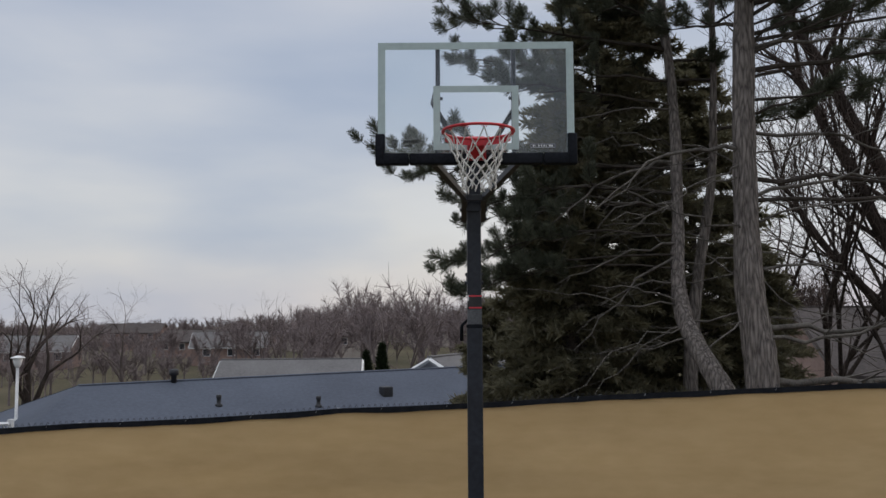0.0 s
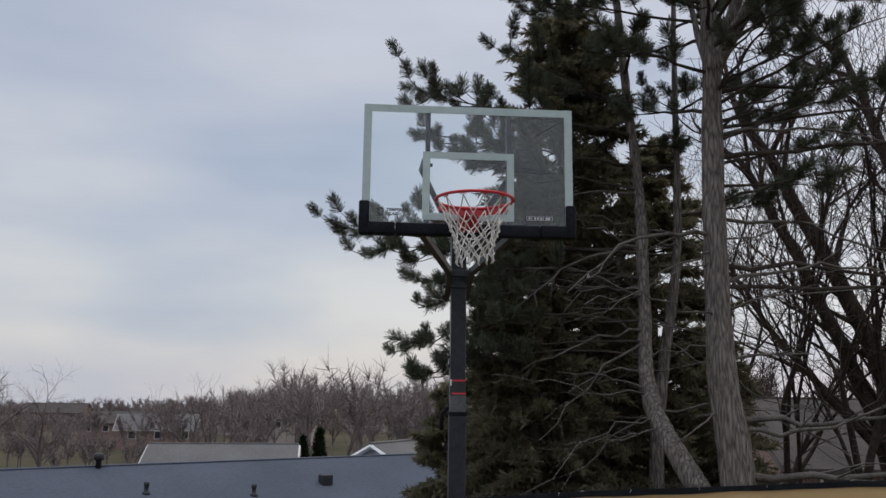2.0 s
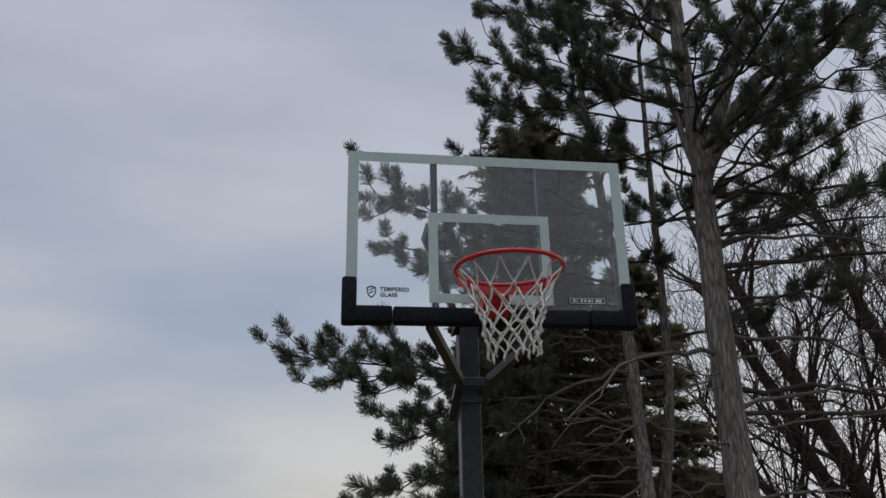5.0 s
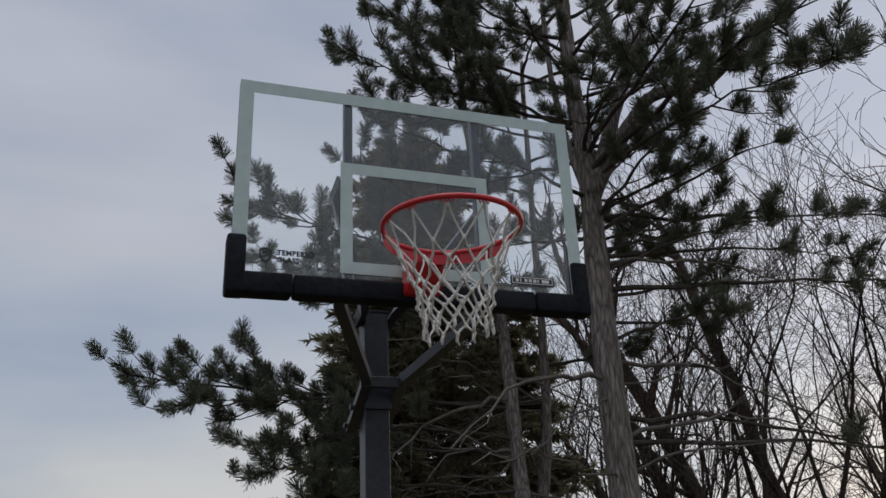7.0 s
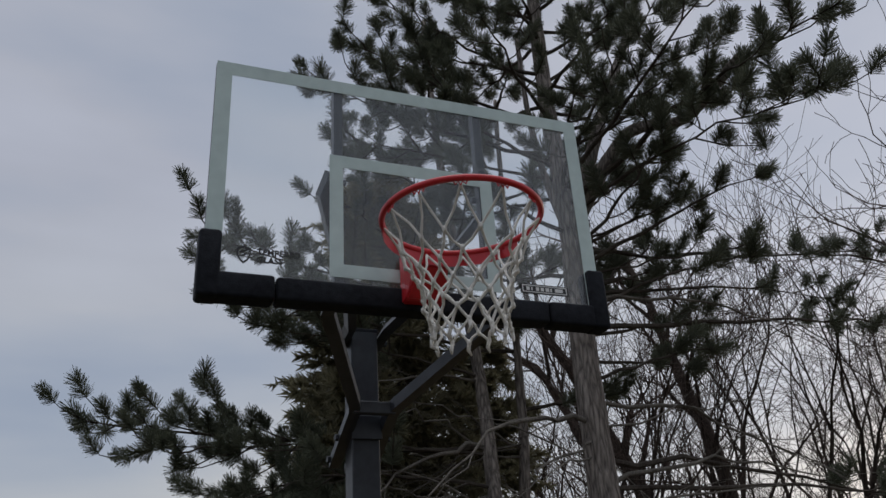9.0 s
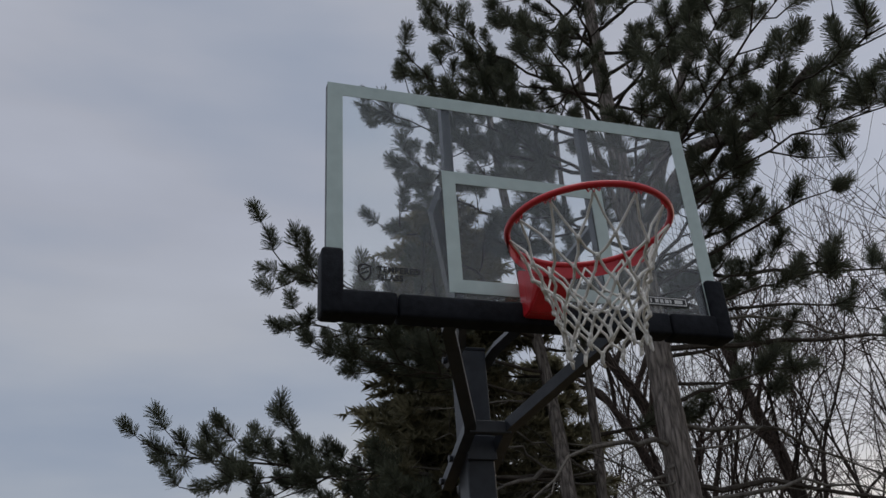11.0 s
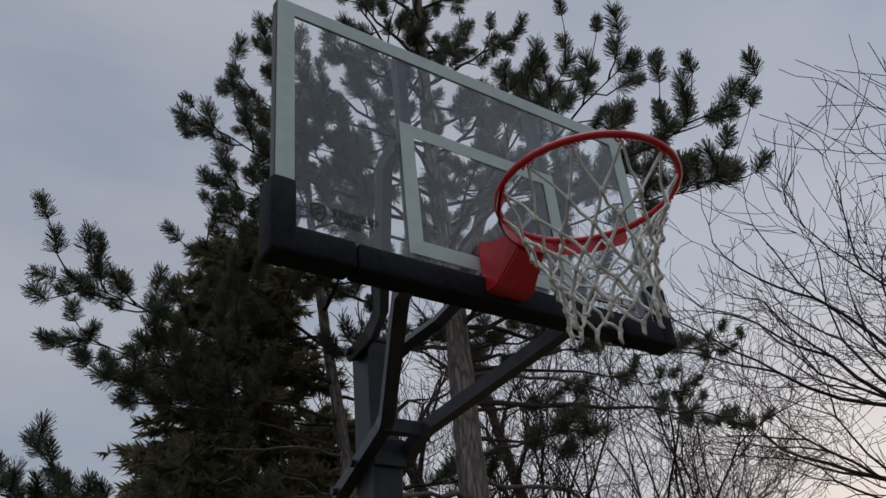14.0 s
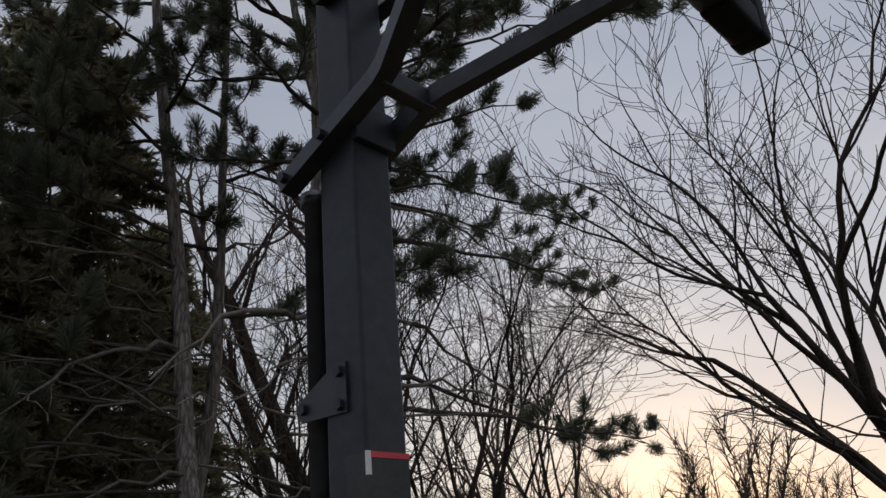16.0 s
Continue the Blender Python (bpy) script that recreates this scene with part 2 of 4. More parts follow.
def thing(name, at, label, category, group="", kind=""):
    return tagged(place_at(new(name), at), label, category, group, kind)


def place_at(ob, at):
    ob.location = at
    return ob


def box(x0, x1, y0, y1, z0, z1, bevel=0.0, bm=None):
    bm = bm or bmesh.new()
    m = Matrix.LocRotScale(((x0 + x1) / 2, (y0 + y1) / 2, (z0 + z1) / 2), None, (x1 - x0, y1 - y0, z1 - z0))
    made = bmesh.ops.create_cube(bm, size=1.0, matrix=m)
    if bevel:
        edges = list({e for v in made["verts"] for e in v.link_edges})
        bmesh.ops.bevel(bm, geom=edges, offset=bevel, segments=3, profile=0.5, affect="EDGES")
    return bm


class Geo:
    """Collects tubes and ribbons; one mesh at the end."""

    def __init__(self):
        self.v, self.f = [], []

    def tube(self, pts, radii, sides=6, cap=True, twist=0.0, square=None):
        n0, k = len(self.v), sides
        pts = [Vector(p) for p in pts]
        ref = None
        for i, p in enumerate(pts):
            d = (pts[min(i + 1, len(pts) - 1)] - pts[max(i - 1, 0)]).normalized()
            if ref is None:
                ref = Vector((0, 0, 1)) if abs(d.z) < 0.9 else Vector((1, 0, 0))
            a = ref - d * ref.dot(d)
            a = a.normalized() if a.length > 1e-6 else d.orthogonal().normalized()
            ref = a
            b = d.cross(a)
            r = radii[i] if hasattr(radii, "__len__") else radii
            for j in range(k):
                t = twist + 2 * math.pi * j / k
                self.v.append(p + (a * math.cos(t) + b * math.sin(t)) * r)
        for i in range(len(pts) - 1):
            for j in range(k):
                q = n0 + i * k
                self.f.append((q + j, q + (j + 1) % k, q + k + (j + 1) % k, q + k + j))
        if cap:
            self.f.append(tuple(n0 + j for j in reversed(range(k))))
            self.f.append(tuple(n0 + (len(pts) - 1) * k + j for j in range(k)))
        return self

    def mesh(self, name):
        me = bpy.data.meshes.new(name)
        me.from_pydata([tuple(v) for v in self.v], [], self.f)
        me.update()
        return me


def tris_mesh(name, verts, faces):
    """A mesh of triangles from arrays."""
    me = bpy.data.meshes.new(name)
    v, f = np.asarray(verts, np.float32), np.asarray(faces, np.int32)
    me.vertices.add(len(v))
    me.vertices.foreach_set("co", v.ravel())
    me.loops.add(f.size)
    me.loops.foreach_set("vertex_index", f.ravel())
    me.polygons.add(len(f))
    me.polygons.foreach_set("loop_start", np.arange(0, f.size, 3, dtype=np.int32))
    me.polygons.foreach_set("loop_total", np.full(len(f), 3, np.int32))
    me.update(calc_edges=True)
    return me


def square_tube(pts, half):
    return Geo().tube(pts, half * math.sqrt(2), 4, twist=math.pi / 4)

# ---- ground ----


def ground_height(x, y):
    zs = np.interp(y, [-400, 0.8, 2.0, 6, 11, 16, 30, 60, 110, 200, 300, 450, 900], [0, 0, -0.15, -0.25, -1.4, -2.9, -4.2, -5.2, -4.6, -3.2, -3.5, -4.0, -5.0])
    side = 0.042 * np.clip(x, -14, 9) * np.clip((y + 2) / 4, 0, 1) * np.clip((40 - y) / 25, 0, 1)
    return float(zs + side - 0.0165 * max(y, 0.0))


def build_ground():
    xs = np.unique(np.concatenate([np.arange(-20, 20.1, 1), np.arange(-100, 101, 10), np.arange(-900, 901, 60), [-4000, -2000, 2000, 4000]]))
    ys = np.unique(np.concatenate([np.arange(-8, 30.1, 1), np.arange(-60, 121, 10), np.arange(-600, 901, 50), [-4000, -2000, 2000, 4000]]))
    v = [(x, y, ground_height(x, y) + 0.05 * noise.noise((x * 0.3, y * 0.3, 0))) for y in ys for x in xs]
    w = len(xs)
    f = [(j * w + i, j * w + i + 1, (j + 1) * w + i + 1, (j + 1) * w + i) for j in range(len(ys) - 1) for i in range(w - 1)]
    me = bpy.data.meshes.new("ground")
    me.from_pydata(v, [], f)
    tagged(finish("ground", me, M_GRASS, smooth=True), "dormant brown-green winter grass falling away downhill", "ground", kind="structure")


build_ground()

# ---- fence ----
FENCE_Y = 2.0
POSTS = [-10.9, -8.5, -6.1, -3.62, -1.22, 1.2, 3.6, 6.0, 8.4, 10.8]


def rail_height(x):
    k = max(i for i, p in enumerate(POSTS) if p <= x or i == 0)
    a, b = POSTS[k], POSTS[min(k + 1, len(POSTS) - 1)]
    u = 0 if b == a else (x - a) / (b - a)
    return 1.082 + 0.046 * x - 0.0012 * x * x - 0.022 * 4 * u * (1 - u) * (0.6 + 0.4 * math.sin(k * 2.3))


def build_fence():
    fence = thing("fence", (0, FENCE_Y, 0), "chain-link fence covered with a tan privacy screen under a black hem", "fence")
    for x in POSTS:
        z1, z0 = rail_height(x) - 0.03, ground_height(x, FENCE_Y) - 0.1
        g = Geo().tube([(x, 0.045, z0), (x, 0.045, z1), (x, 0.045, z1 + 0.02), (x, 0.045, z1 + 0.032)], [0.03, 0.03, 0.034, 0.01], 10)
        finish("post", g.mesh("post"), M_ZINC, fence, smooth=True)
    xs = np.arange(POSTS[0], POSTS[-1] + 0.01, 0.1)
    finish("top_rail", Geo().tube([(x, 0.03, rail_height(x) - 0.020) for x in xs], 0.019, 8).mesh("top_rail"), M_STEEL, fence, "black top rail", True)
    for a, b in zip(POSTS, POSTS[1:]):
        cols, rows = np.linspace(a, b, 28), np.linspace(0, 1, 14)
        for name, mat, top, bottom, off in (("screen_panel", M_TAN, 0.03, None, 0.0), ("hem", M_HEM, -0.004, 0.046, -0.016)):
            v, f = [], []
            rr = rows if bottom is None else np.linspace(0, 1, 4)
            for s in (0, 1):
                for r in rr:
                    for x in cols:
                        zt = rail_height(x) - top
                        zb = ground_height(x, FENCE_Y) + 0.03 if bottom is None else rail_height(x) - bottom - 0.012 * noise.noise((x * 2.2, 3, 0))
                        wav = 0.018 * noise.noise((x * 0.9, r * 2.5, 1.7)) + 0.007 * noise.noise((x * 5, r * 3, 2)) + 0.010 * noise.noise((x * 0.4, r * 9.0, 5))
                        v.append((x, off + wav * (min(1, 0.15 + r * 3) if bottom is None else 0.15) + 0.003 * s, zt + (zb - zt) * r))
            nc, nr = len(cols), len(rr)
            for s in (0, 1):
                o = s * nc * nr
                f += [(o + j * nc + i, o + j * nc + i + 1, o + (j + 1) * nc + i + 1, o + (j + 1) * nc + i)[:: 1 if s else -1] for j in range(nr - 1) for i in range(nc - 1)]
            me = bpy.data.meshes.new(name)
            me.from_pydata(v, [], f)
            finish(name, me, mat, fence, smooth=True)
        # twisted wire ends of the chain link above the rail
        g = Geo()
        for x in np.arange(a + 0.05, b - 0.02, 0.058):
            z = rail_height(x)
            g.tube([(x - 0.026, 0.012, z - 0.05), (x - 0.004, 0.012, z + 0.026 + 0.006 * noise.noise((x * 9, 0, 0))), (x + 0.004, 0.014, z + 0.03), (x + 0.027, 0.016, z - 0.05)], 0.0022, 4)
        finish("wire_ends", g.mesh("wire_ends"), M_VENT, fence, "twisted wire tips")
        for x in np.arange(a + 0.4, b - 0.2, 0.6):
            z = rail_height(x) - 0.012
            g = Geo().tube([(x + 0.012 * math.cos(t), 0.01 + 0.028 * math.sin(t), z + 0.028 * math.cos(t) * 0.6) for t in np.linspace(0, 6.28, 10)], 0.003, 5)
            finish("cable_tie", g.mesh("cable_tie"), M_ZINC, fence)


build_fence()

# ---- basketball hoop ----
BOARD_TOP, BOARD_LOW, HALF_W, RIM_Z, POLE_Y = 3.80, 2.945, 0.686, 3.081, 0.700


def ring(cx, cy, z, r, tube_r, a0=0.0, a1=360.0, n=72, sides=10):
    pts = [(cx + r * math.cos(radians(a)), cy + r * math.sin(radians(a)), z) for a in np.linspace(a0, a1, n + 1)]
    return Geo().tube(pts, tube_r, sides, cap=a1 - a0 < 359)


def text_mesh(name, words, size, at, mat, parent):
    cu = bpy.data.curves.new(name, "FONT")
    cu.body, cu.size, cu.extrude, cu.align_x = words, size, 0.0006, "LEFT"
    cu.space_character, cu.offset = 1.08, 0.0011
    cu.materials.append(mat)
    ob = new(name, cu)
    ob.parent = parent
    ob.matrix_basis = pose(*at, 90, 0, 0)
    return ob


def build_net(hoop):
    rng = random.Random(4)
    n, cy = 12, -0.385
    r_top = 0.226
    # radius and height of each row of knots
    rows = [(r_top, RIM_Z - 0.016), (0.178, RIM_Z - 0.115), (0.152, RIM_Z - 0.172), (0.132, RIM_Z - 0.225), (0.119, RIM_Z - 0.272), (0.111, RIM_Z - 0.315), (0.108, RIM_Z - 0.355)]
    g, knots = Geo(), []
    for k, (r, z) in enumerate(rows):
        row = []
        for i in range(n):
            a = 2 * math.pi * (i + 0.5 * (k % 2)) / n + 0.13 + rng.uniform(-0.05, 0.05) * (k > 0)
            rr = r * (1 + rng.uniform(-0.05, 0.05) * (k > 0))
            row.append(Vector((rr * math.cos(a), cy + rr * math.sin(a), z + rng.uniform(-0.012, 0.012) * (k > 0))))
        knots.append(row)
    for k in range(len(rows) - 1):
        for i in range(n):
            lo = (i, (i - 1) % n) if k % 2 == 0 else (i, (i + 1) % n)
            for j in lo:
                p, q = knots[k][i], knots[k + 1][j]
                mid = (p + q) / 2
                mid += (Vector((0, cy, mid.z)) - mid) * 0.05 + Vector((rng.uniform(-1, 1), rng.uniform(-1, 1), 0)) * 0.004
                g.tube([p, (p + mid) / 2, mid, (q + mid) / 2, q], 0.0042 if k else 0.0038, 5, cap=False)
    for k, row in enumerate(knots[1:]):
        for p in row:
            g.tube([p + Vector((0, 0, 0.010)), p + Vector((0, 0, 0.004)), p - Vector((0, 0, 0.004)), p - Vector((0, 0, 0.010))], [0.003, 0.0072, 0.0072, 0.003], 6)
    for p in knots[-1]:
        g.tube([p, p + Vector((rng.uniform(-0.008, 0.008), rng.uniform(-0.008, 0.008), -0.022)), p + Vector((rng.uniform(-0.012, 0.012), rng.uniform(-0.012, 0.012), -0.036))], [0.006, 0.006, 0.003], 5)
    return finish("net", g.mesh("net"), M_NET, hoop, "white nylon net with twisted knotted cords", True)


def build_hoop():
    hoop = thing("basketball_hoop", (0, 0, 0), "glass basketball hoop on a black square steel pole", "basketball hoop")
    # pole: upper section, wider lower sleeve, cap
    h = 0.054
    part("upper_pole", box(-h, h, POLE_Y - h, POLE_Y + h, 1.75, 3.115, 0.007), M_STEEL, hoop)
    h = 0.059
    part("lower_pole", box(-h, h, POLE_Y - h, POLE_Y + h, -0.3, 1.80, 0.008), M_STEEL, hoop)
    part("pole_cap", box(-0.056, 0.056, POLE_Y - 0.056, POLE_Y + 0.056, 3.11, 3.125, 0.004), M_PAD, hoop)
    part("pole_collar", box(-0.062, 0.062, POLE_Y - 0.062, POLE_Y + 0.062, 1.785, 1.812, 0.004), M_PAD, hoop)
    fy = POLE_Y - 0.0545
    lab = part("height_label", box(-0.0545, 0.0548, fy - 0.0012, POLE_Y, 1.933, 2.033, 0.0), M_INK, hoop, "black height label with red stripes")
    part("label_edge", box(-0.0555, -0.045, fy - 0.0016, POLE_Y - 0.051, 1.993, 2.036), M_WHITE, lab, "peeling white corner")
    for z in (2.024, 1.934):
        part("red_stripe", box(-0.044, 0.0555, fy - 0.0026, POLE_Y + 0.001, z, z + 0.011), M_STRIPE, lab, "red stripe")
    part("scale_sticker", box(-0.0547, 0.0547, fy - 0.001, POLE_Y - 0.02, 1.815, 1.926), M_SILVER, hoop, "scuffed silver sticker")

    # backboard
    board = part("backboard_glass", box(-HALF_W + 0.004, HALF_W - 0.004, 0.0, 0.006, BOARD_LOW + 0.03, BOARD_TOP - 0.004, 0.0015), M_GLASS, hoop, "clear tempered glass pane")
    board.visible_shadow = False
    w, f0, f1 = 0.052, -0.003, -0.0005
    for name, a in (("border_top", (-HALF_W, HALF_W, f0, f1, BOARD_TOP - 0.050, BOARD_TOP)), ("border_side", (-HALF_W, -HALF_W + w, f0, f1, 3.02, BOARD_TOP - 0.050)), ("border_side", (HALF_W - w, HALF_W, f0, f1, 3.02, BOARD_TOP - 0.050))):
        part(name, box(*a), M_BORDER, board, "pale grey painted border")
    o, s = 0.298, 0.046
    zt, zb = 3.489, 3.035
    for a in ((-o, o, zt - s, zt), (-o, o, zb, zb + s), (-o, -o + s, zb + s, zt - s), (o - s, o, zb + s, zt - s)):
        part("target_stripe", box(a[0], a[1], f0, f1, a[2], a[3]), M_BORDER, board, "pale grey target square stripe")
    # steel frame behind the glass edge
    d0, d1, t = 0.007, 0.034, 0.022
    for a in ((-HALF_W, HALF_W, BOARD_TOP - t, BOARD_TOP), (-HALF_W, -HALF_W + t, BOARD_LOW, BOARD_TOP - t), (HALF_W - t, HALF_W, BOARD_LOW, BOARD_TOP - t), (-HALF_W + t, HALF_W - t, BOARD_LOW, BOARD_LOW + t)):
        part("frame_tube", box(a[0], a[1], d0, d1, a[2], a[3], 0.003), M_EDGE, hoop, "dark steel frame tube")
    for x in (-0.266, 0.266):
        bar = part("support_bar", box(x - 0.016, x + 0.016, 0.0064, 0.045, BOARD_LOW + t, BOARD_TOP - t, 0.003), M_STEEL, hoop, "black upright support bar")
        g = Geo().tube([(x - 0.034, 0.045, 3.41), (x + 0.034, 0.045, 3.41)], 0.012, 6)
        finish("pivot_bolt", g.mesh("pivot_bolt"), M_STEEL, bar)

    # black edge padding: two corners and a middle strip
    for sgn in (-1, 1):
        bm = box(0.635, 0.703, -0.024, 0.060, 2.93, 3.150, 0.012)
        box(0.470, 0.700, -0.022, 0.058, 2.932, 3.014, 0.012, bm)
        if sgn < 0:
            bmesh.ops.scale(bm, vec=(-1, 1, 1), verts=bm.verts)
            bmesh.ops.reverse_faces(bm, faces=bm.faces)
        part("corner_pad", bm, M_PAD, hoop, "black moulded corner padding", True)
    part("bottom_pad", box(-0.466, 0.466, -0.020, 0.056, 2.934, 3.012, 0.011), M_PAD, hoop, "black bottom edge padding", True)

    # marks on the glass
    badge = part("badge", box(0.372, 0.556, -0.004, -0.0006, 3.043, 3.078, 0.0), M_INK, board, "black badge with a pale outline")
    for a in ((0.378, 0.550, 3.047, 3.050), (0.378, 0.550, 3.071, 3.074), (0.378, 0.381, 3.05, 3.071), (0.547, 0.550, 3.05, 3.071)):
        part("badge_outline", box(a[0], a[1], -0.0052, -0.004, a[2], a[3]), M_WHITE, badge)
    for i, wd in enumerate((0.012, 0.005, 0.012, 0.012, 0.014, 0.006, 0.018, 0.012)):
        x = 0.393 + i * 0.0185
        part("badge_bar", box(x, x + wd, -0.0052, -0.004, 3.054, 3.067), M_WHITE, badge)
    text_mesh("glass_text", "TEMPERED\nGLASS", 0.027, (-0.527, -0.002, 3.086), M_INK, board)
    bm = bmesh.new()
    out = [bm.verts.new((-0.567 + x, -0.002, 3.082 + z)) for x, z in ((-0.022, 0.022), (0, 0.030), (0.022, 0.022), (0.021, -0.006), (0.012, -0.022), (0, -0.032), (-0.012, -0.022), (-0.021, -0.006))]
    inn = [bm.verts.new((-0.567 + (v.co.x + 0.567) * 0.74, -0.002, 3.082 + (v.co.z - 3.082) * 0.74)) for v in out]
    for i in range(8):
        bm.faces.new((out[i], out[(i + 1) % 8], inn[(i + 1) % 8], inn[i]))
    for z in (-0.010, 0.004):
        q = [bm.verts.new((-0.567 + x, -0.002, 3.082 + zz)) for x, zz in ((-0.012, z), (0.012, z + 0.010), (0.012, z + 0.016), (-0.012, z + 0.006))]
        bm.faces.new(q)
    part("shield_mark", bm, M_INK, board)

    # arms: two upper, two lower with levers down to the lift cylinder
    for sgn in (-1, 1):
        up = [(sgn * 0.280, 0.045, 3.445), (sgn * 0.300, 0.095, 3.385), (sgn * 0.110, 0.458, 3.125), (sgn * 0.076, 0.576, 3.100), (sgn * 0.074, 0.726, 3.080)]
        finish("upper_arm", square_tube(up, 0.018).mesh("upper_arm"), M_ARM, hoop, "bent black upper arm")
        low = [(sgn * 0.290, 0.040, 2.955), (sgn * 0.286, 0.075, 2.950), (sgn * 0.082, 0.508, 2.782), (sgn * 0.072, 0.548, 2.768), (sgn * 0.072, 0.846, 2.634)]
        finish("lower_arm", square_tube(low, 0.021).mesh("lower_arm"), M_ARM, hoop, "black lower arm with a lever behind the pole")
        for y, z in ((0.700, 2.700), (0.824, 2.646), (0.700, 3.085)):
            g = Geo().tube([(sgn * 0.056, y, z), (sgn * 0.107, y, z)], 0.013, 6)
            finish("bolt", g.mesh("bolt"), M_STEEL, hoop)
    part("cross_plate", box(-0.080, 0.080, 0.520, 0.555, 2.748, 2.794, 0.004), M_ARM, hoop, "black cross plate between the lower arms")
    part("arm_bracket", box(-0.058, 0.058, 0.628, 0.646, 2.68, 2.77, 0.003), M_STEEL, hoop)
    g = Geo().tube([(0, 0.828, 2.632), (0, 0.828, 2.60), (0, 0.828, 2.598), (0, 0.826, 1.98), (0, 0.826, 1.972)], [0.036, 0.036, 0.028, 0.028, 0.02], 18)
    lift = finish("lift_cylinder", g.mesh("lift_cylinder"), M_ARM, hoop, "black lift cylinder behind the pole", True)
    finish("lift_rod", Geo().tube([(0, 0.826, 1.985), (0, 0.826, 1.86)], 0.012, 10).mesh("lift_rod"), M_STEEL, lift, smooth=True)
    finish("lift_handle", Geo().tube([(0, 0.826, 1.875), (-0.05, 0.846, 1.845), (-0.095, 0.856, 1.80), (-0.098, 0.856, 1.68)], [0.010, 0.010, 0.014, 0.016], 8).mesh("lift_handle"), M_PAD, lift, "black grip handle", True)
    for sgn in (-1, 1):
        bm = bmesh.new()
        prof = ((0.688, 2.114), (0.688, 2.211), (0.720, 2.211), (0.828, 2.155), (0.828, 2.132), (0.822, 2.114))
        a = [bm.verts.new((sgn * 0.0545, y, z)) for y, z in prof]
        b = [bm.verts.new((sgn * 0.060, y, z)) for y, z in prof]
        bm.faces.new(a), bm.faces.new(list(reversed(b)))
        for i in range(6):
            bm.faces.new((a[i], b[i], b[(i + 1) % 6], a[(i + 1) % 6]))
        bmesh.ops.recalc_face_normals(bm, faces=bm.faces)
        br = part("lift_bracket", bm, M_ARM, hoop, "black steel bracket plate")
        for y, z in ((0.706, 2.195), (0.706, 2.13), (0.812, 2.14)):
            finish("bolt", Geo().tube([(sgn * 0.058, y, z), (sgn * 0.070, y, z)], 0.012, 6).mesh("bolt"), M_STEEL, br)

    # rim, bracket, hooks
    cy = -0.385
    rim = finish("rim", ring(0, cy, RIM_Z, 0.232, 0.0095).mesh("rim"), M_RED, hoop, "red enamelled steel rim", True)
    g = Geo()
    steps = np.linspace(20, 160, 29)
    for r0, z0, r1, z1 in ((0.236, RIM_Z - 0.004, 0.236, RIM_Z - 0.046), (0.230, RIM_Z - 0.046, 0.230, RIM_Z - 0.004)):
        n0 = len(g.v)
        for a in steps:
            k = math.sin(math.pi * (a - 20) / 140) ** 0.5
            for r, z in ((r0, z0), (r1, RIM_Z - 0.008 - (RIM_Z - 0.008 - z1) * k if z1 < z0 else z1)):
                g.v.append(Vector((r * math.cos(radians(a)), cy + r * math.sin(radians(a)), z if z1 >= z0 or z == z0 else z)))
        g.f += [(n0 + 2 * i, n0 + 2 * i + 2, n0 + 2 * i + 3, n0 + 2 * i + 1) for i in range(len(steps) - 1)]
    finish("rim_brace", g.mesh("rim_brace"), M_RED, rim, "red curved brace under the rim", True)
    bm = bmesh.new()
    back = ((-0.066, 3.13), (0.066, 3.13), (0.066, 2.955), (-0.066, 2.955))
    front = ((-0.060, RIM_Z + 0.004), (0.060, RIM_Z + 0.004), (0.045, RIM_Z - 0.045), (-0.045, RIM_Z - 0.045))
    rows = [[bm.verts.new((x, y, z)) for x, z in prof] for y, prof in ((-0.004, back), (-0.060, tuple((x, z if z < 3.0 else 3.10) for x, z in back)), (-0.150, front))]
    bm.faces.new(rows[0]), bm.faces.new(list(reversed(rows[-1])))
    for p, q in zip(rows, rows[1:]):
        for i in range(4):
            bm.faces.new((p[i], q[i], q[(i + 1) % 4], p[(i + 1) % 4]))
    bmesh.ops.recalc_face_normals(bm, faces=bm.faces)
    bmesh.ops.bevel(bm, geom=list(bm.edges), offset=0.005, segments=2, affect="EDGES")
    part("rim_bracket", bm, M_RED, rim, "red steel mounting bracket")
    for i in range(12):
        a = 2 * math.pi * i / 12 + 0.13
        c, s = math.cos(a), math.sin(a)
        pts = [Vector((0.228 * c, cy + 0.228 * s, RIM_Z - 0.004)) + Vector((-s * u, c * u, z)) for u, z in ((-0.02, 0), (-0.014, -0.014), (-0.006, -0.004), (0, -0.016), (0.006, -0.004), (0.014, -0.014), (0.02, 0))]
        finish("net_hook", Geo().tube(pts, 0.0028, 5).mesh("net_hook"), M_RED, rim)
    build_net(hoop)


build_hoop()

# ---- trees ----


def wander(p, q, sag, rng, n=7, rough=0.04):
    """Points of a limb from p to q, bowed by sag, with small kinks."""
    p, q = Vector(p), Vector(q)
    ln = (q - p).length
    out = []
    for i in range(n + 1):
        u = i / n
        k = rough * ln * (0 < i < n)
        out.append(p.lerp(q, u) + Vector((rng.uniform(-k, k), rng.uniform(-k, k), rng.uniform(-k, k) * 0.6 + sag * ln * math.sin(math.pi * u))))
    return out


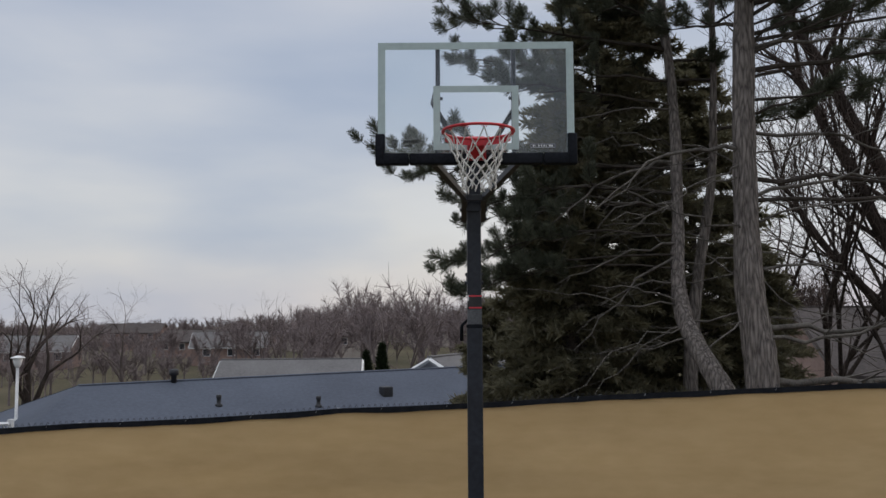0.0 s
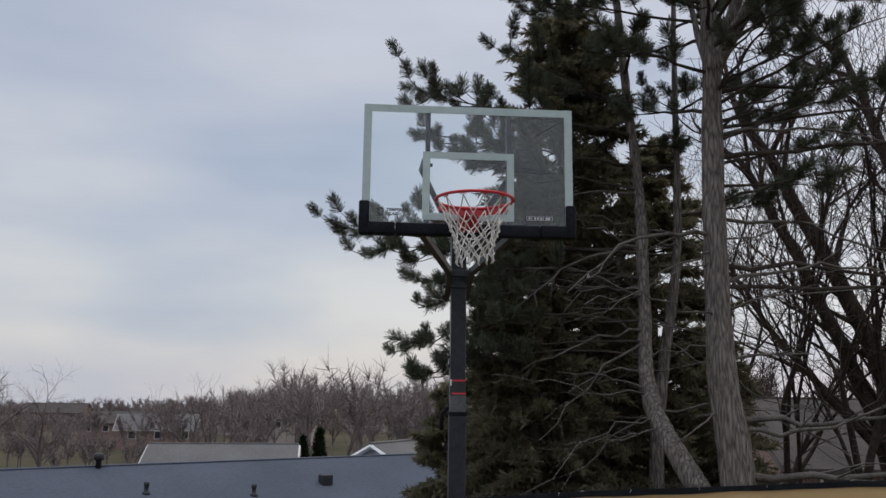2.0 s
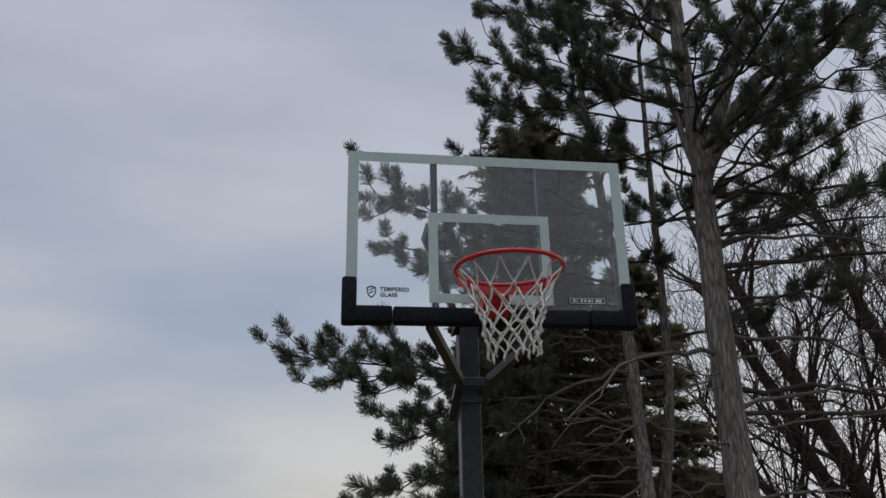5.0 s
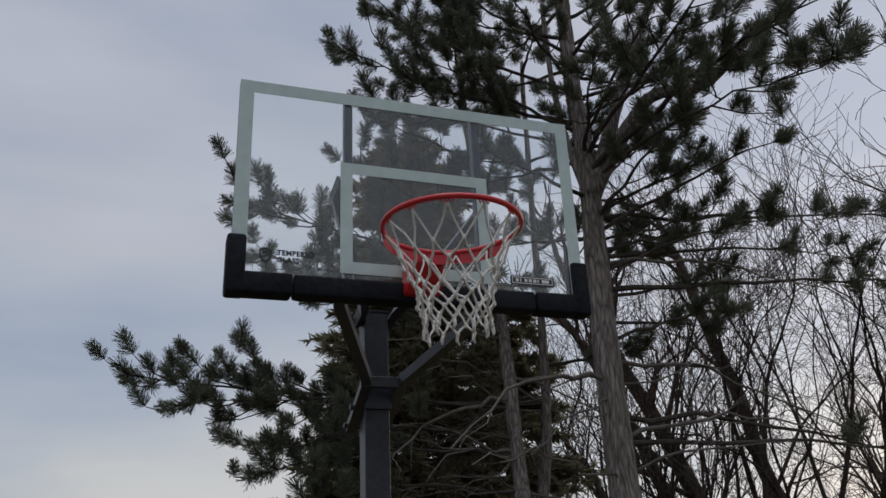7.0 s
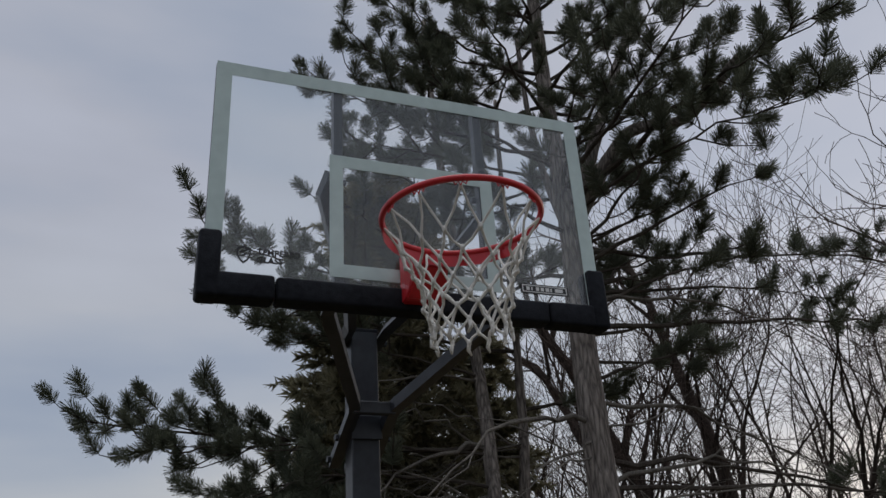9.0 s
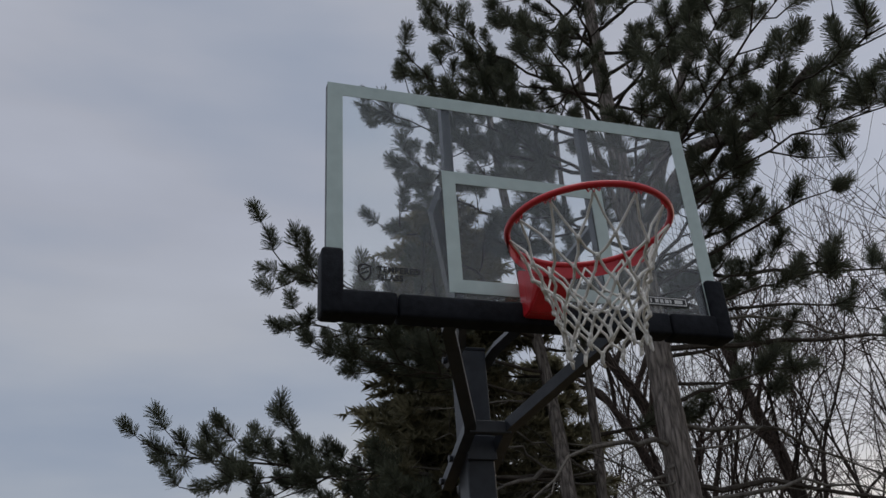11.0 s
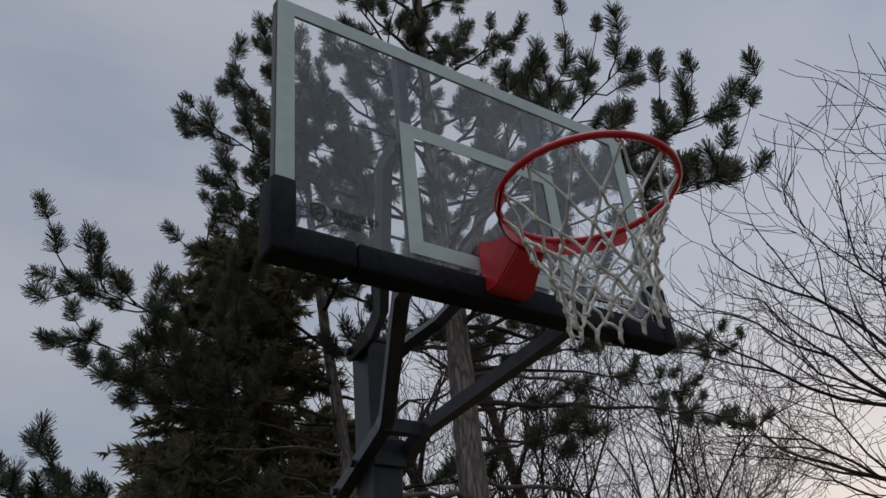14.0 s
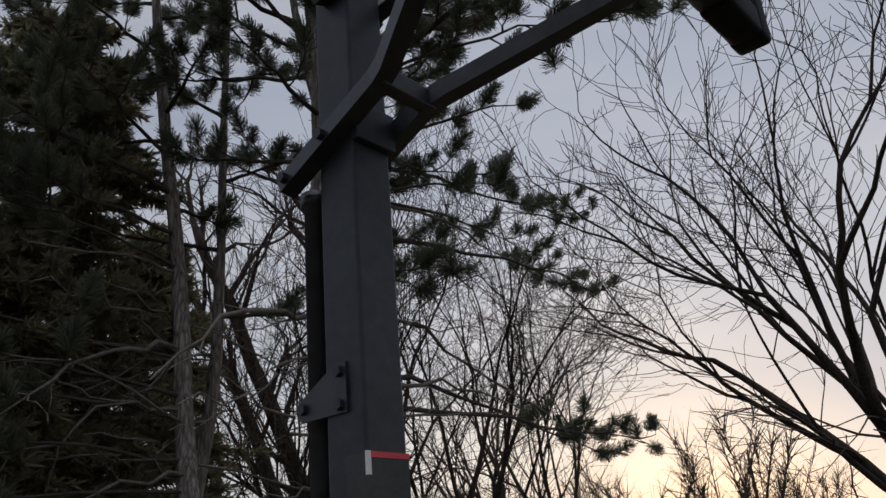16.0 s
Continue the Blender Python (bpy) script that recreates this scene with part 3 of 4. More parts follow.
def needles_mesh(name, tips, count, length, width, seed, open_angle=0.85, back=0.12, fan=0):
    """Brushes of needles round the ends of twigs: tips is a list of (place, direction, size)."""
    r = np.random.RandomState(seed)
    p = np.array([t[0] for t in tips], float).repeat(count, 0)
    d = np.array([t[1] for t in tips], float).repeat(count, 0)
    s = np.array([t[2] for t in tips], float).repeat(count)[:, None]
    n = len(p)
    rnd = r.normal(size=(n, 3))
    side = np.cross(d, rnd)
    side /= np.linalg.norm(side, axis=1, keepdims=True) + 1e-9
    u = r.uniform(0, 1, (n, 1))
    way = d * (0.45 + 0.45 * u) + side * open_angle * (1.05 - 0.55 * u) + r.normal(size=(n, 3)) * 0.10
    way /= np.linalg.norm(way, axis=1, keepdims=True)
    base = p - d * back * (1 - u) * s
    ln = length * r.uniform(0.7, 1.15, (n, 1)) * s
    wide = np.cross(way, r.normal(size=(n, 3)))
    wide *= width / 2 / (np.linalg.norm(wide, axis=1, keepdims=True) + 1e-9)
    end = base + way * ln
    flip = (np.arange(n) % 5 < fan)[:, None]
    foot, head = np.where(flip, end, base), np.where(flip, base, end)
    v = np.stack([foot - wide, foot + wide, head], 1).reshape(-1, 3)
    return tris_mesh(name, v, np.arange(3 * n).reshape(-1, 3))


def needled_limb(tree, tips, start, tip, sag, r0, rng, spread=0.36, first=0.35, spacing=0.17, size=1.25):
    """A pine limb: a main axis, side shoots over its outer part, twigs with brushes at their ends."""
    g = Geo()
    axis = wander(start, Vector(start).lerp(Vector(tip), 0.91), sag, rng, 9, 0.018)
    ln = (axis[-1] - axis[0]).length
    g.tube(axis, [r0 * (1 - 0.86 * i / 9) for i in range(10)], 6, cap=False)
    dist = ln * first
    k = rng.randint(0, 1)
    while dist < ln * 1.0:
        u = dist / ln * 9
        i = min(int(u), 8)
        p = axis[i].lerp(axis[i + 1], u - i)
        d = (axis[i + 1] - axis[i]).normalized()
        out = d.cross(Vector((0, 0, 1)))
        out = out.normalized() if out.length > 0.1 else Vector((1, 0, 0))
        k = 1 - k
        reach = min(1.25, ln * spread) * (1.15 - 0.75 * dist / ln) * rng.uniform(0.6, 1.2)
        way = (d * rng.uniform(0.45, 0.9) + out * (1 if k else -1) * rng.uniform(0.5, 1.0) + Vector((0, 0, rng.uniform(-0.45, 0.40)))).normalized()
        shoot = wander(p, p + way * reach + Vector((0, 0, 0.12 * reach)), -0.08, rng, 4, 0.04)
        g.tube(shoot, [0.012, 0.010, 0.008, 0.006, 0.005], 4, cap=False)
        m = max(2, int(reach / 0.21))
        for j in range(m):
            w = (j + 1) / m
            q = shoot[min(int(w * 4), 4)]
            dd = (way * 0.55 + Vector((rng.uniform(-0.5, 0.5), rng.uniform(-0.5, 0.5), rng.uniform(0.25, 1.1)))).normalized()
            e = q + dd * rng.uniform(0.12, 0.26)
            g.tube([q, (q + e) / 2 + Vector((0, 0, -0.01)), e], [0.005, 0.0045, 0.004], 3, cap=False)
            tips.append((e, dd, size * rng.uniform(0.75, 1.25)))
        dist += spacing * rng.uniform(0.7, 1.3)
    d = (axis[-1] - axis[-2]).normalized()
    tips.append((axis[-1], d, size * 1.1))
    finish("limb", g.mesh("limb"), M_TWIG, tree)


def bare_limb(g, start, tip, sag, r0, rng, forks=5, rough=0.035):
    axis = wander(start, tip, sag, rng, 8, rough)
    ln = (axis[-1] - axis[0]).length
    g.tube(axis, [r0 * (1 - 0.85 * i / 8) + 0.003 for i in range(9)], 6, cap=False)
    for _ in range(forks):
        i = rng.randint(2, 7)
        d = (axis[i] - axis[i - 1]).normalized()
        way = (d + Vector((rng.uniform(-0.8, 0.8), rng.uniform(-0.8, 0.8), rng.uniform(-0.35, 0.4)))).normalized()
        s = wander(axis[i], axis[i] + way * ln * rng.uniform(0.12, 0.4), rng.uniform(-0.1, 0.1), rng, 4, 0.06)
        g.tube(s, [r0 * 0.32, r0 * 0.26, r0 * 0.2, r0 * 0.14, 0.003], 4, cap=False)


def trunk_at(path, z):
    for a, b in zip(path, path[1:]):
        if a[2] <= z <= b[2]:
            return Vector(a).lerp(Vector(b), (z - a[2]) / (b[2] - a[2]))
    return Vector(path[-1])


def smooth_path(path, n):
    """A rounded course through a few bends."""
    p = [Vector(q) for q in path]
    out = []
    for i in range(len(p) - 1):
        a, b, c, d = p[max(i - 1, 0)], p[i], p[i + 1], p[min(i + 2, len(p) - 1)]
        for k in range(n):
            t = k / n
            out.append(0.5 * ((2 * b) + (c - a) * t + (2 * a - 5 * b + 4 * c - d) * t * t + (3 * b - a - 3 * c + d) * t ** 3))
    return out + [p[-1]]


def trunk_mesh(name, path, r_low, r_top, rng, flare=0.25):
    pts = smooth_path(path, 14)
    n = len(pts) - 1
    g = Geo()
    g.tube(pts, [(r_low + (r_top - r_low) * (i / n) ** 0.8) * (1 + flare * max(0, 1 - i / 9) ** 2) * (1 + rng.uniform(-0.03, 0.03)) for i in range(n + 1)], 28)
    for v in g.v:
        k = 0.020 * noise.noise((v.x * 5, v.y * 5, v.z * 1.7)) + 0.014 * noise.noise((v.x * 14, v.y * 14, v.z * 3))
        v.x, v.y = v.x + k, v.y + k * 0.8
    return g.mesh(name)


def build_pine():
    rng = random.Random(11)
    pine = thing("pine_tree", (3.5, 4.9, ground_height(3.5, 4.9)), "tall pine with furrowed grey bark and open tufted branches", "tree")
    o = Vector(pine.location)

    def local(p):
        return Vector(p) - o
    main = [(3.72, 4.70, -0.58), (3.69, 4.72, 1.2), (3.60, 4.77, 2.1), (3.60, 4.82, 3.0), (3.64, 4.9, 4.5), (3.74, 5.0, 6.5), (3.73, 5.1, 8.0), (3.78, 5.15, 9.9), (3.85, 5.2, 11.9), (3.9, 5.3, 14.4)]
    left = [(3.46, 4.9, 0.60), (3.19, 5.3, 1.23), (3.05, 5.8, 1.82), (3.07, 6.1, 2.46), (3.17, 6.4, 3.3), (3.23, 6.72, 5.0), (3.16, 7.05, 7.0), (3.1, 7.3, 9.0), (3.1, 7.5, 11.3)]
    rear = [(3.42, 7.0, -0.5), (3.50, 7.0, 1.5), (3.62, 7.0, 2.4), (3.85, 7.0, 3.8), (3.95, 7.05, 5.1), (4.0, 7.1, 7.4), (4.1, 7.2, 9.7)]
    for name, path, a, b in (("trunk", main, 0.235, 0.05), ("trunk_fork", left, 0.155, 0.04), ("trunk_fork", rear, 0.125, 0.03),
                             ("trunk_fork", [(3.73, 4.98, 6.2), (4.05, 4.80, 7.16), (4.41, 4.70, 8.14), (4.92, 4.60, 9.35)], 0.095, 0.05), ("trunk_fork", [(3.73, 4.98, 6.2), (4.28, 4.40, 7.23), (4.61, 3.70, 7.10), (4.75, 2.9, 7.35)], 0.10, 0.045),
                             ("trunk_fork", [(3.71, 4.97, 6.1), (3.56, 5.10, 7.04), (3.50, 5.20, 8.05), (3.54, 5.30, 9.21)], 0.05, 0.03)):
        finish(name, trunk_mesh(name, [local(p) for p in path], a, b, rng), M_PINE_BARK, pine, smooth=True)
    tips = []
    # limbs, each from a height on a stem to its tip
    for path, z, tip, sag, r, first, gap in ((left, 4.1, (-1.72, 7.20, 4.45), -0.02, 0.05, 0.4, 0.18),
                                             (left, 4, (-1.10, 6.60, 3.95), 0.03, 0.03, 0.45, 0.2),
                                             (left, 5.9, (-0.42, 6.00, 6.22), 0.0, 0.045, 0.35, 0.17),
                                             (left, 5.4, (-0.32, 6.05, 5.60), 0.0, 0.035, 0.4, 0.18),
                                             (left, 5, (0.30, 6.1, 5.3), 0, 0.03, 0.4, 0.2),
                                             (main, 7.2, (0.59, 5.64, 8.25), -0.02, 0.045, 0.3, 0.18),
                                             (main, 7.7, (1.05, 5.60, 8.95), -0.02, 0.04, 0.3, 0.19),
                                             (main, 8.3, (1.42, 5.50, 9.70), 0, 0.038, 0.3, 0.19),
                                             (main, 6.9, (0.95, 5.70, 7.55), 0, 0.035, 0.35, 0.19),
                                             (left, 6.4, (0.95, 5.90, 6.90), 0, 0.035, 0.35, 0.19),
                                             (left, 3.6, (-0.28, 6.0, 3.45), 0.05, 0.03, 0.4, 0.19),
                                             (left, 3.4, (-0.20, 6.0, 3.12), 0.05, 0.028, 0.45, 0.2),
                                             (left, 3, (-0.46, 6.0, 2.58), 0.06, 0.028, 0.45, 0.19),
                                             (left, 2.7, (-0.37, 6.0, 2.15), 0.06, 0.025, 0.5, 0.2),
                                             (left, 2.5, (0.10, 6.1, 2.25), 0.05, 0.022, 0.5, 0.2),
                                             (main, 6.5, (4.90, 1.35, 7.05), 0.05, 0.062, 0.38, 0.19),
                                             (main, 6.7, (4.21, 1.90, 7.88), 0.03, 0.045, 0.4, 0.19),
                                             (main, 6.4, (4.57, 1.50, 6.11), 0.06, 0.035, 0.55, 0.22),
                                             (main, 7, (4.04, 2.60, 8.35), 0.02, 0.035, 0.4, 0.2),
                                             (main, 9.3, (1.85, 4.5, 10.6), 0, 0.035, 0.3, 0.2),
                                             (main, 7.6, (6.00, 4.20, 8.06), 0.02, 0.04, 0.4, 0.22),
                                             (main, 8.4, (5.55, 4.40, 9.76), 0, 0.038, 0.35, 0.22),
                                             (main, 6, (4.81, 4.20, 6.41), 0, 0.03, 0.5, 0.26),
                                             (main, 5.6, (6.02, 4.40, 6.02), 0.03, 0.026, 0.6, 0.3)):
        needled_limb(pine, tips, local(trunk_at(path, z)), local(tip), sag, r * 0.72, rng, first=first, spacing=gap)
    for z, tip in ((5.3, (5.57, 5.60, 6.64)), (4.9, (6.07, 5.40, 5.46)), (5.9, (5.68, 5.00, 7.05)), (5.2, (5.42, 6.20, 6.13)), (4.6, (5.46, 5.20, 4.75)), (6.3, (5.21, 5.60, 7.53))):
        needled_limb(pine, tips, local(trunk_at(main, z)), local(tip), 0.02, 0.024, rng, spread=0.26, first=0.5, spacing=0.36)
    # long thin limbs with scattered brushes near their ends
    for z, tip, sag, r in ((5, (9.7, 5.35, 5.62), 0.02, 0.036), (5.9, (10.3, 5.85, 7.15), 0, 0.032), (5.4, (9.2, 6.0, 6.3), 0.02, 0.028), (3.6, (9.0, 5.2, 3.1), 0.03, 0.034), (3.3, (9.49, 4.60, 3.15), 0.02, 0.028), (5.7, (5.86, 3.60, 6.73), 0.02, 0.03), (5.2, (6.04, 4.20, 5.94), 0.03, 0.026), (4.4, (5.34, 4.40, 4.78), 0.03, 0.022)):
        needled_limb(pine, tips, local(trunk_at(main, z)), local(tip), sag, r, rng, spread=0.13, first=0.6, spacing=0.38)
    # the rest of the crown, limb by limb up the trunks
    for path, lo, hi, count, long0, long1 in ((main, 5.4, 14.2, 48, 2.7, 1.0), (left, 5.7, 11.2, 12, 1.9, 0.8), (rear, 4.6, 9.7, 8, 2.0, 0.9)):
        for i in range(count):
            z = lo + (hi - lo) * (i + rng.random()) / count
            az = i * 2.4 + rng.uniform(-0.4, 0.4)
            ln = (long0 + (long1 - long0) * (z - lo) / (hi - lo)) * rng.uniform(0.65, 1.1) * (0.72 if math.cos(az) > 0.2 else 1.0)
            b = trunk_at(path, z)
            t = b + Vector((math.cos(az), math.sin(az), rng.uniform(0.10, 0.45))) * ln
            if t.y < 2.6 and z < 9:
                t.y = 2.6 + rng.uniform(0, 0.8)
            needled_limb(pine, tips, local(b), local(t), 0.0, 0.030, rng, first=0.35, spacing=0.2)
    finish("crown", needles_mesh("crown", tips, 340, 0.098, 0.0074, 5, 0.95, 0.15, 3), M_NEEDLE, pine, "dark green needle brushes")
    # dead lower limbs
    for path, z, tip, sag, r in ((left, 4.10, (1.24, 5.85, 3.11), 0.07, 0.034), (left, 2.86, (1.30, 5.95, 2.26), 0.04, 0.022), (left, 2.69, (1.52, 5.75, 1.37), 0.05, 0.024), (left, 2.30, (1.92, 5.85, 1.98), 0.08, 0.018), (left, 4.95, (1.42, 6.05, 4.63), 0.03, 0.02),
                                 (main, 3.95, (1.59, 4.3, 3.13), 0.10, 0.036), (main, 1.75, (5.99, 4.3, 1.93), -0.05, 0.050), (main, 1.55, (5.78, 4.2, 2.08), -0.06, 0.035), (main, 1.05, (6.69, 4.3, 1.38), -0.03, 0.060), (main, 2.35, (4.69, 4.6, 2.47), 0.04, 0.026),
                                 (main, 3.3, (6.29, 4.7, 3.42), 0.06, 0.030), (main, 4.2, (6.70, 4.8, 3.42), 0.05, 0.030), (main, 5.3, (6.59, 4.6, 5.12), 0.03, 0.028), (main, 3.0, (5.28, 4.2, 3.23), 0.03, 0.018), (left, 1.73, (2.31, 5.95, 1.19), 0.05, 0.016), (left, 3.48, (1.65, 6.15, 3.62), -0.03, 0.018),
                                 (rear, 3.0, (2.02, 6, 3.10), 0.03, 0.018), (rear, 4.2, (2.12, 6.2, 4.50), 0.03, 0.02)):
        g = Geo()
        b = trunk_at(path, z)
        bare_limb(g, local(b), local(tip), sag * 1.4, r * 0.8, rng, 5)
        finish("dead_limb", g.mesh("dead_limb"), M_LIMB, pine, "bare grey dead limb", True)
    # thin dead limbs that arch down on the open side
    for i in range(26):
        path = (left, left, main, rear)[i % 4]
        b = trunk_at(path, rng.uniform(1.5, 4.8))
        ln = rng.uniform(0.7, 2.2)
        side = -1 if i % 5 else 1
        tip = b + Vector((side * ln, rng.uniform(-0.7, 0.1) * ln * 0.6, rng.uniform(-0.65, 0.2) * ln))
        g = Geo()
        bare_limb(g, local(b), local(tip), rng.uniform(-0.04, 0.16), rng.uniform(0.007, 0.014), rng, 7, 0.055)
        finish("dead_limb", g.mesh("dead_limb"), M_LIMB, pine, "bare grey dead limb", True)


def build_evergreen(at, height, radius, seed, sprays, label, lean=0.0, shape=0.62):
    """A dense dark evergreen: whorls of drooping sprays on a straight stem."""
    rng, r = random.Random(seed), np.random.RandomState(seed)
    z0 = ground_height(at[0], at[1])
    tree = thing("evergreen_tree", (at[0], at[1], z0), label, "tree", "evergreens behind the fence")
    g = Geo().tube([(0, 0, -0.2), (0.03, 0.02, height * 0.4), (0, 0, height * 0.97)], [0.13, 0.09, 0.012], 8)
    finish("trunk", g.mesh("trunk"), M_TWIG, tree, smooth=True)
    g, tips = Geo(), []
    limbs = int(sprays / 26)
    for i in range(limbs):
        u = rng.random() ** 1.25
        z = height * (0.04 + 0.95 * u)
        az = rng.uniform(0, 2 * math.pi)
        reach = radius * (1 - u) ** shape * rng.uniform(0.65, 1.12) * (1 + 0.25 * noise.noise((az * 1.3, z * 0.7, seed))) + 0.12
        p = Vector((lean * u, 0, z))
        q = p + Vector((math.cos(az) * reach, math.sin(az) * reach, reach * rng.uniform(-0.22, 0.28)))
        ax = wander(p, q, 0.05, rng, 5, 0.02)
        g.tube(ax, [0.016, 0.013, 0.011, 0.009, 0.006, 0.003], 4, cap=False)
        for _ in range(26):
            w = rng.uniform(0.30, 1.02) * 5
            k = min(int(w), 4)
            c = ax[k].lerp(ax[k + 1], w - k)
            d = ((q - p).normalized() + Vector((rng.uniform(-1, 1), rng.uniform(-1, 1), rng.uniform(-0.6, 0.45)))).normalized()
            tips.append((c + d * rng.uniform(0.02, 0.16), d, rng.uniform(0.7, 1.3)))
    tagged(finish("branch_mass", g.mesh("branch_mass"), M_TWIG, tree), kind="stuff")
    finish("crown", needles_mesh("crown", tips, 12, 0.15, 0.040, seed, 0.85, 0.2), M_SPRUCE, tree, "dense dark sprays")


def grow(g, twigs, p, d, ln, r, level, rng, up=0.05, droop=0.0, fine=0.004):
    """A forking bare branch; the last levels go into the twigs."""
    n = 5 if level > 1 else 4
    pts, dirs = [p], [d]
    for _ in range(n):
        k = 0.07 if level >= 4 else 0.12 if level >= 2 else 0.17
        d = (d + Vector((rng.gauss(0, k), rng.gauss(0, k), rng.gauss(0, k * 0.8) + up - droop))).normalized()
        p = p + d * (ln / n)
        pts.append(p), dirs.append(d)
    r1 = r * 0.58
    (g if level > 1 else twigs).tube(pts, [max(fine, r + (r1 - r) * i / n) for i in range(n + 1)], 7 if level > 3 else 5 if level > 1 else 3, cap=False)
    if level == 0:
        return
    kids = rng.choice((2, 3, 3)) if level > 1 else rng.choice((2, 3, 4))
    for k in range(kids):
        tilt = rng.uniform(0.20, 0.55) if level >= 3 else rng.uniform(0.30, 0.80)
        side = d.cross(Vector((rng.gauss(0, 1), rng.gauss(0, 1), rng.gauss(0, 1)))).normalized()
        w = (d * math.cos(tilt) + side * math.sin(tilt)).normalized()
        i = n if k < 2 else rng.randint(2, n - 1)
        grow(g, twigs, pts[i], w, ln * rng.uniform(0.62, 0.86), r1 * rng.uniform(0.70, 0.98), level - 1, rng, up, droop, fine)
    if level >= 2:
        for _ in range(2):
            i = rng.randint(1, n)
            side = dirs[i].cross(Vector((rng.gauss(0, 1), rng.gauss(0, 1), rng.gauss(0, 1)))).normalized()
            grow(g, twigs, pts[i], (dirs[i] * 0.6 + side * 0.8).normalized(), ln * 0.45, max(0.006, r1 * 0.35), 1, rng, up, droop, fine)


def build_bare_tree(at, lean, ln, r, level, seed, label, up=0.04, stems=1, name="bare_tree", mats=None, fine=0.004):
    rng = random.Random(seed)
    z0 = ground_height(at[0], at[1])
    tree = thing(name, (at[0], at[1], z0), label, "tree", "bare trees beyond the fence" if at[1] < 20 else "bare trees in the valley")
    g, tw = Geo(), Geo()
    for s in range(stems):
        d = Vector((lean[0] + (rng.uniform(-0.35, 0.35) if s else 0), lean[1] + (rng.uniform(-0.2, 0.2) if s else 0), 1)).normalized()
        grow(g, tw, Vector((0.15 * s, 0.1 * (s % 2), -0.2)), d, ln, r * (1 if not s else rng.uniform(0.6, 0.9)), level, rng, up, 0.0, fine)
    m = mats or (M_BARE, M_BARETWIG)
    finish("trunk", g.mesh("trunk"), m[0], tree, smooth=True)
    finish("crown", tw.mesh("crown"), m[1], tree, "fine leafless twigs")
    return tree


build_pine()
build_evergreen((2.35, 8.1), 9.3, 1.75, 3, 12500, "dense dark evergreen with brownish green sprays", 0.1, 0.35)
build_evergreen((4.1, 8.9), 7.4, 1.8, 4, 8500, "dark evergreen standing behind the pine trunks", 0.1)
build_evergreen((1.68, 7.1), 5.7, 1.1, 5, 6500, "low dark evergreen beside the fence", 0.0, 0.44)
build_evergreen((5.3, 9.3), 4.0, 1.15, 6, 4000, "dark evergreen behind bare pine limbs")
build_evergreen((3.2, 10.2), 8.0, 1.6, 8, 4500, "dark evergreen in the second row")
build_evergreen((0.55, 9.2), 3.3, 0.7, 7, 2000, "young evergreen farther down the slope")


def build_leaning_tree():
    """Stout stems that lean the same way from one stool, forking into bare branches."""
    rng = random.Random(21)
    base = Vector((12.0, 14.0, ground_height(12.0, 14.0)))
    tree = thing("bare_tree", base, "big leafless tree with stout dark stems all leaning one way", "tree")
    twigs = Geo()
    for low, mid, top, r in STEMS:
        g = Geo()
        pts = smooth_path([Vector(q) - base for q in (low, mid, top)], 8)
        pts = [p + 0.05 * Vector((rng.uniform(-1, 1), rng.uniform(-1, 1), 0)) for p in pts]
        n = len(pts) - 1
        g.tube(pts, [r * (1 - 0.72 * i / n) for i in range(n + 1)], 9)
        for i in range(4, n + 1):
            d = (pts[i] - pts[i - 1]).normalized()
            side = d.cross(Vector((rng.gauss(0, 1), rng.gauss(0, 1), rng.gauss(0, 1)))).normalized()
            grow(g, twigs, pts[i], (d * 0.75 + side * 0.7 + Vector((0, 0, 0.15))).normalized(), rng.uniform(0.9, 1.7), r * 0.26, 3 if i % 3 == 0 else 2, rng, 0.05, 0.0, 0.006)
        finish("stem", g.mesh("stem"), M_BARE, tree, smooth=True)
    finish("crown", twigs.mesh("crown"), M_BARETWIG, tree, "fine leafless twigs")


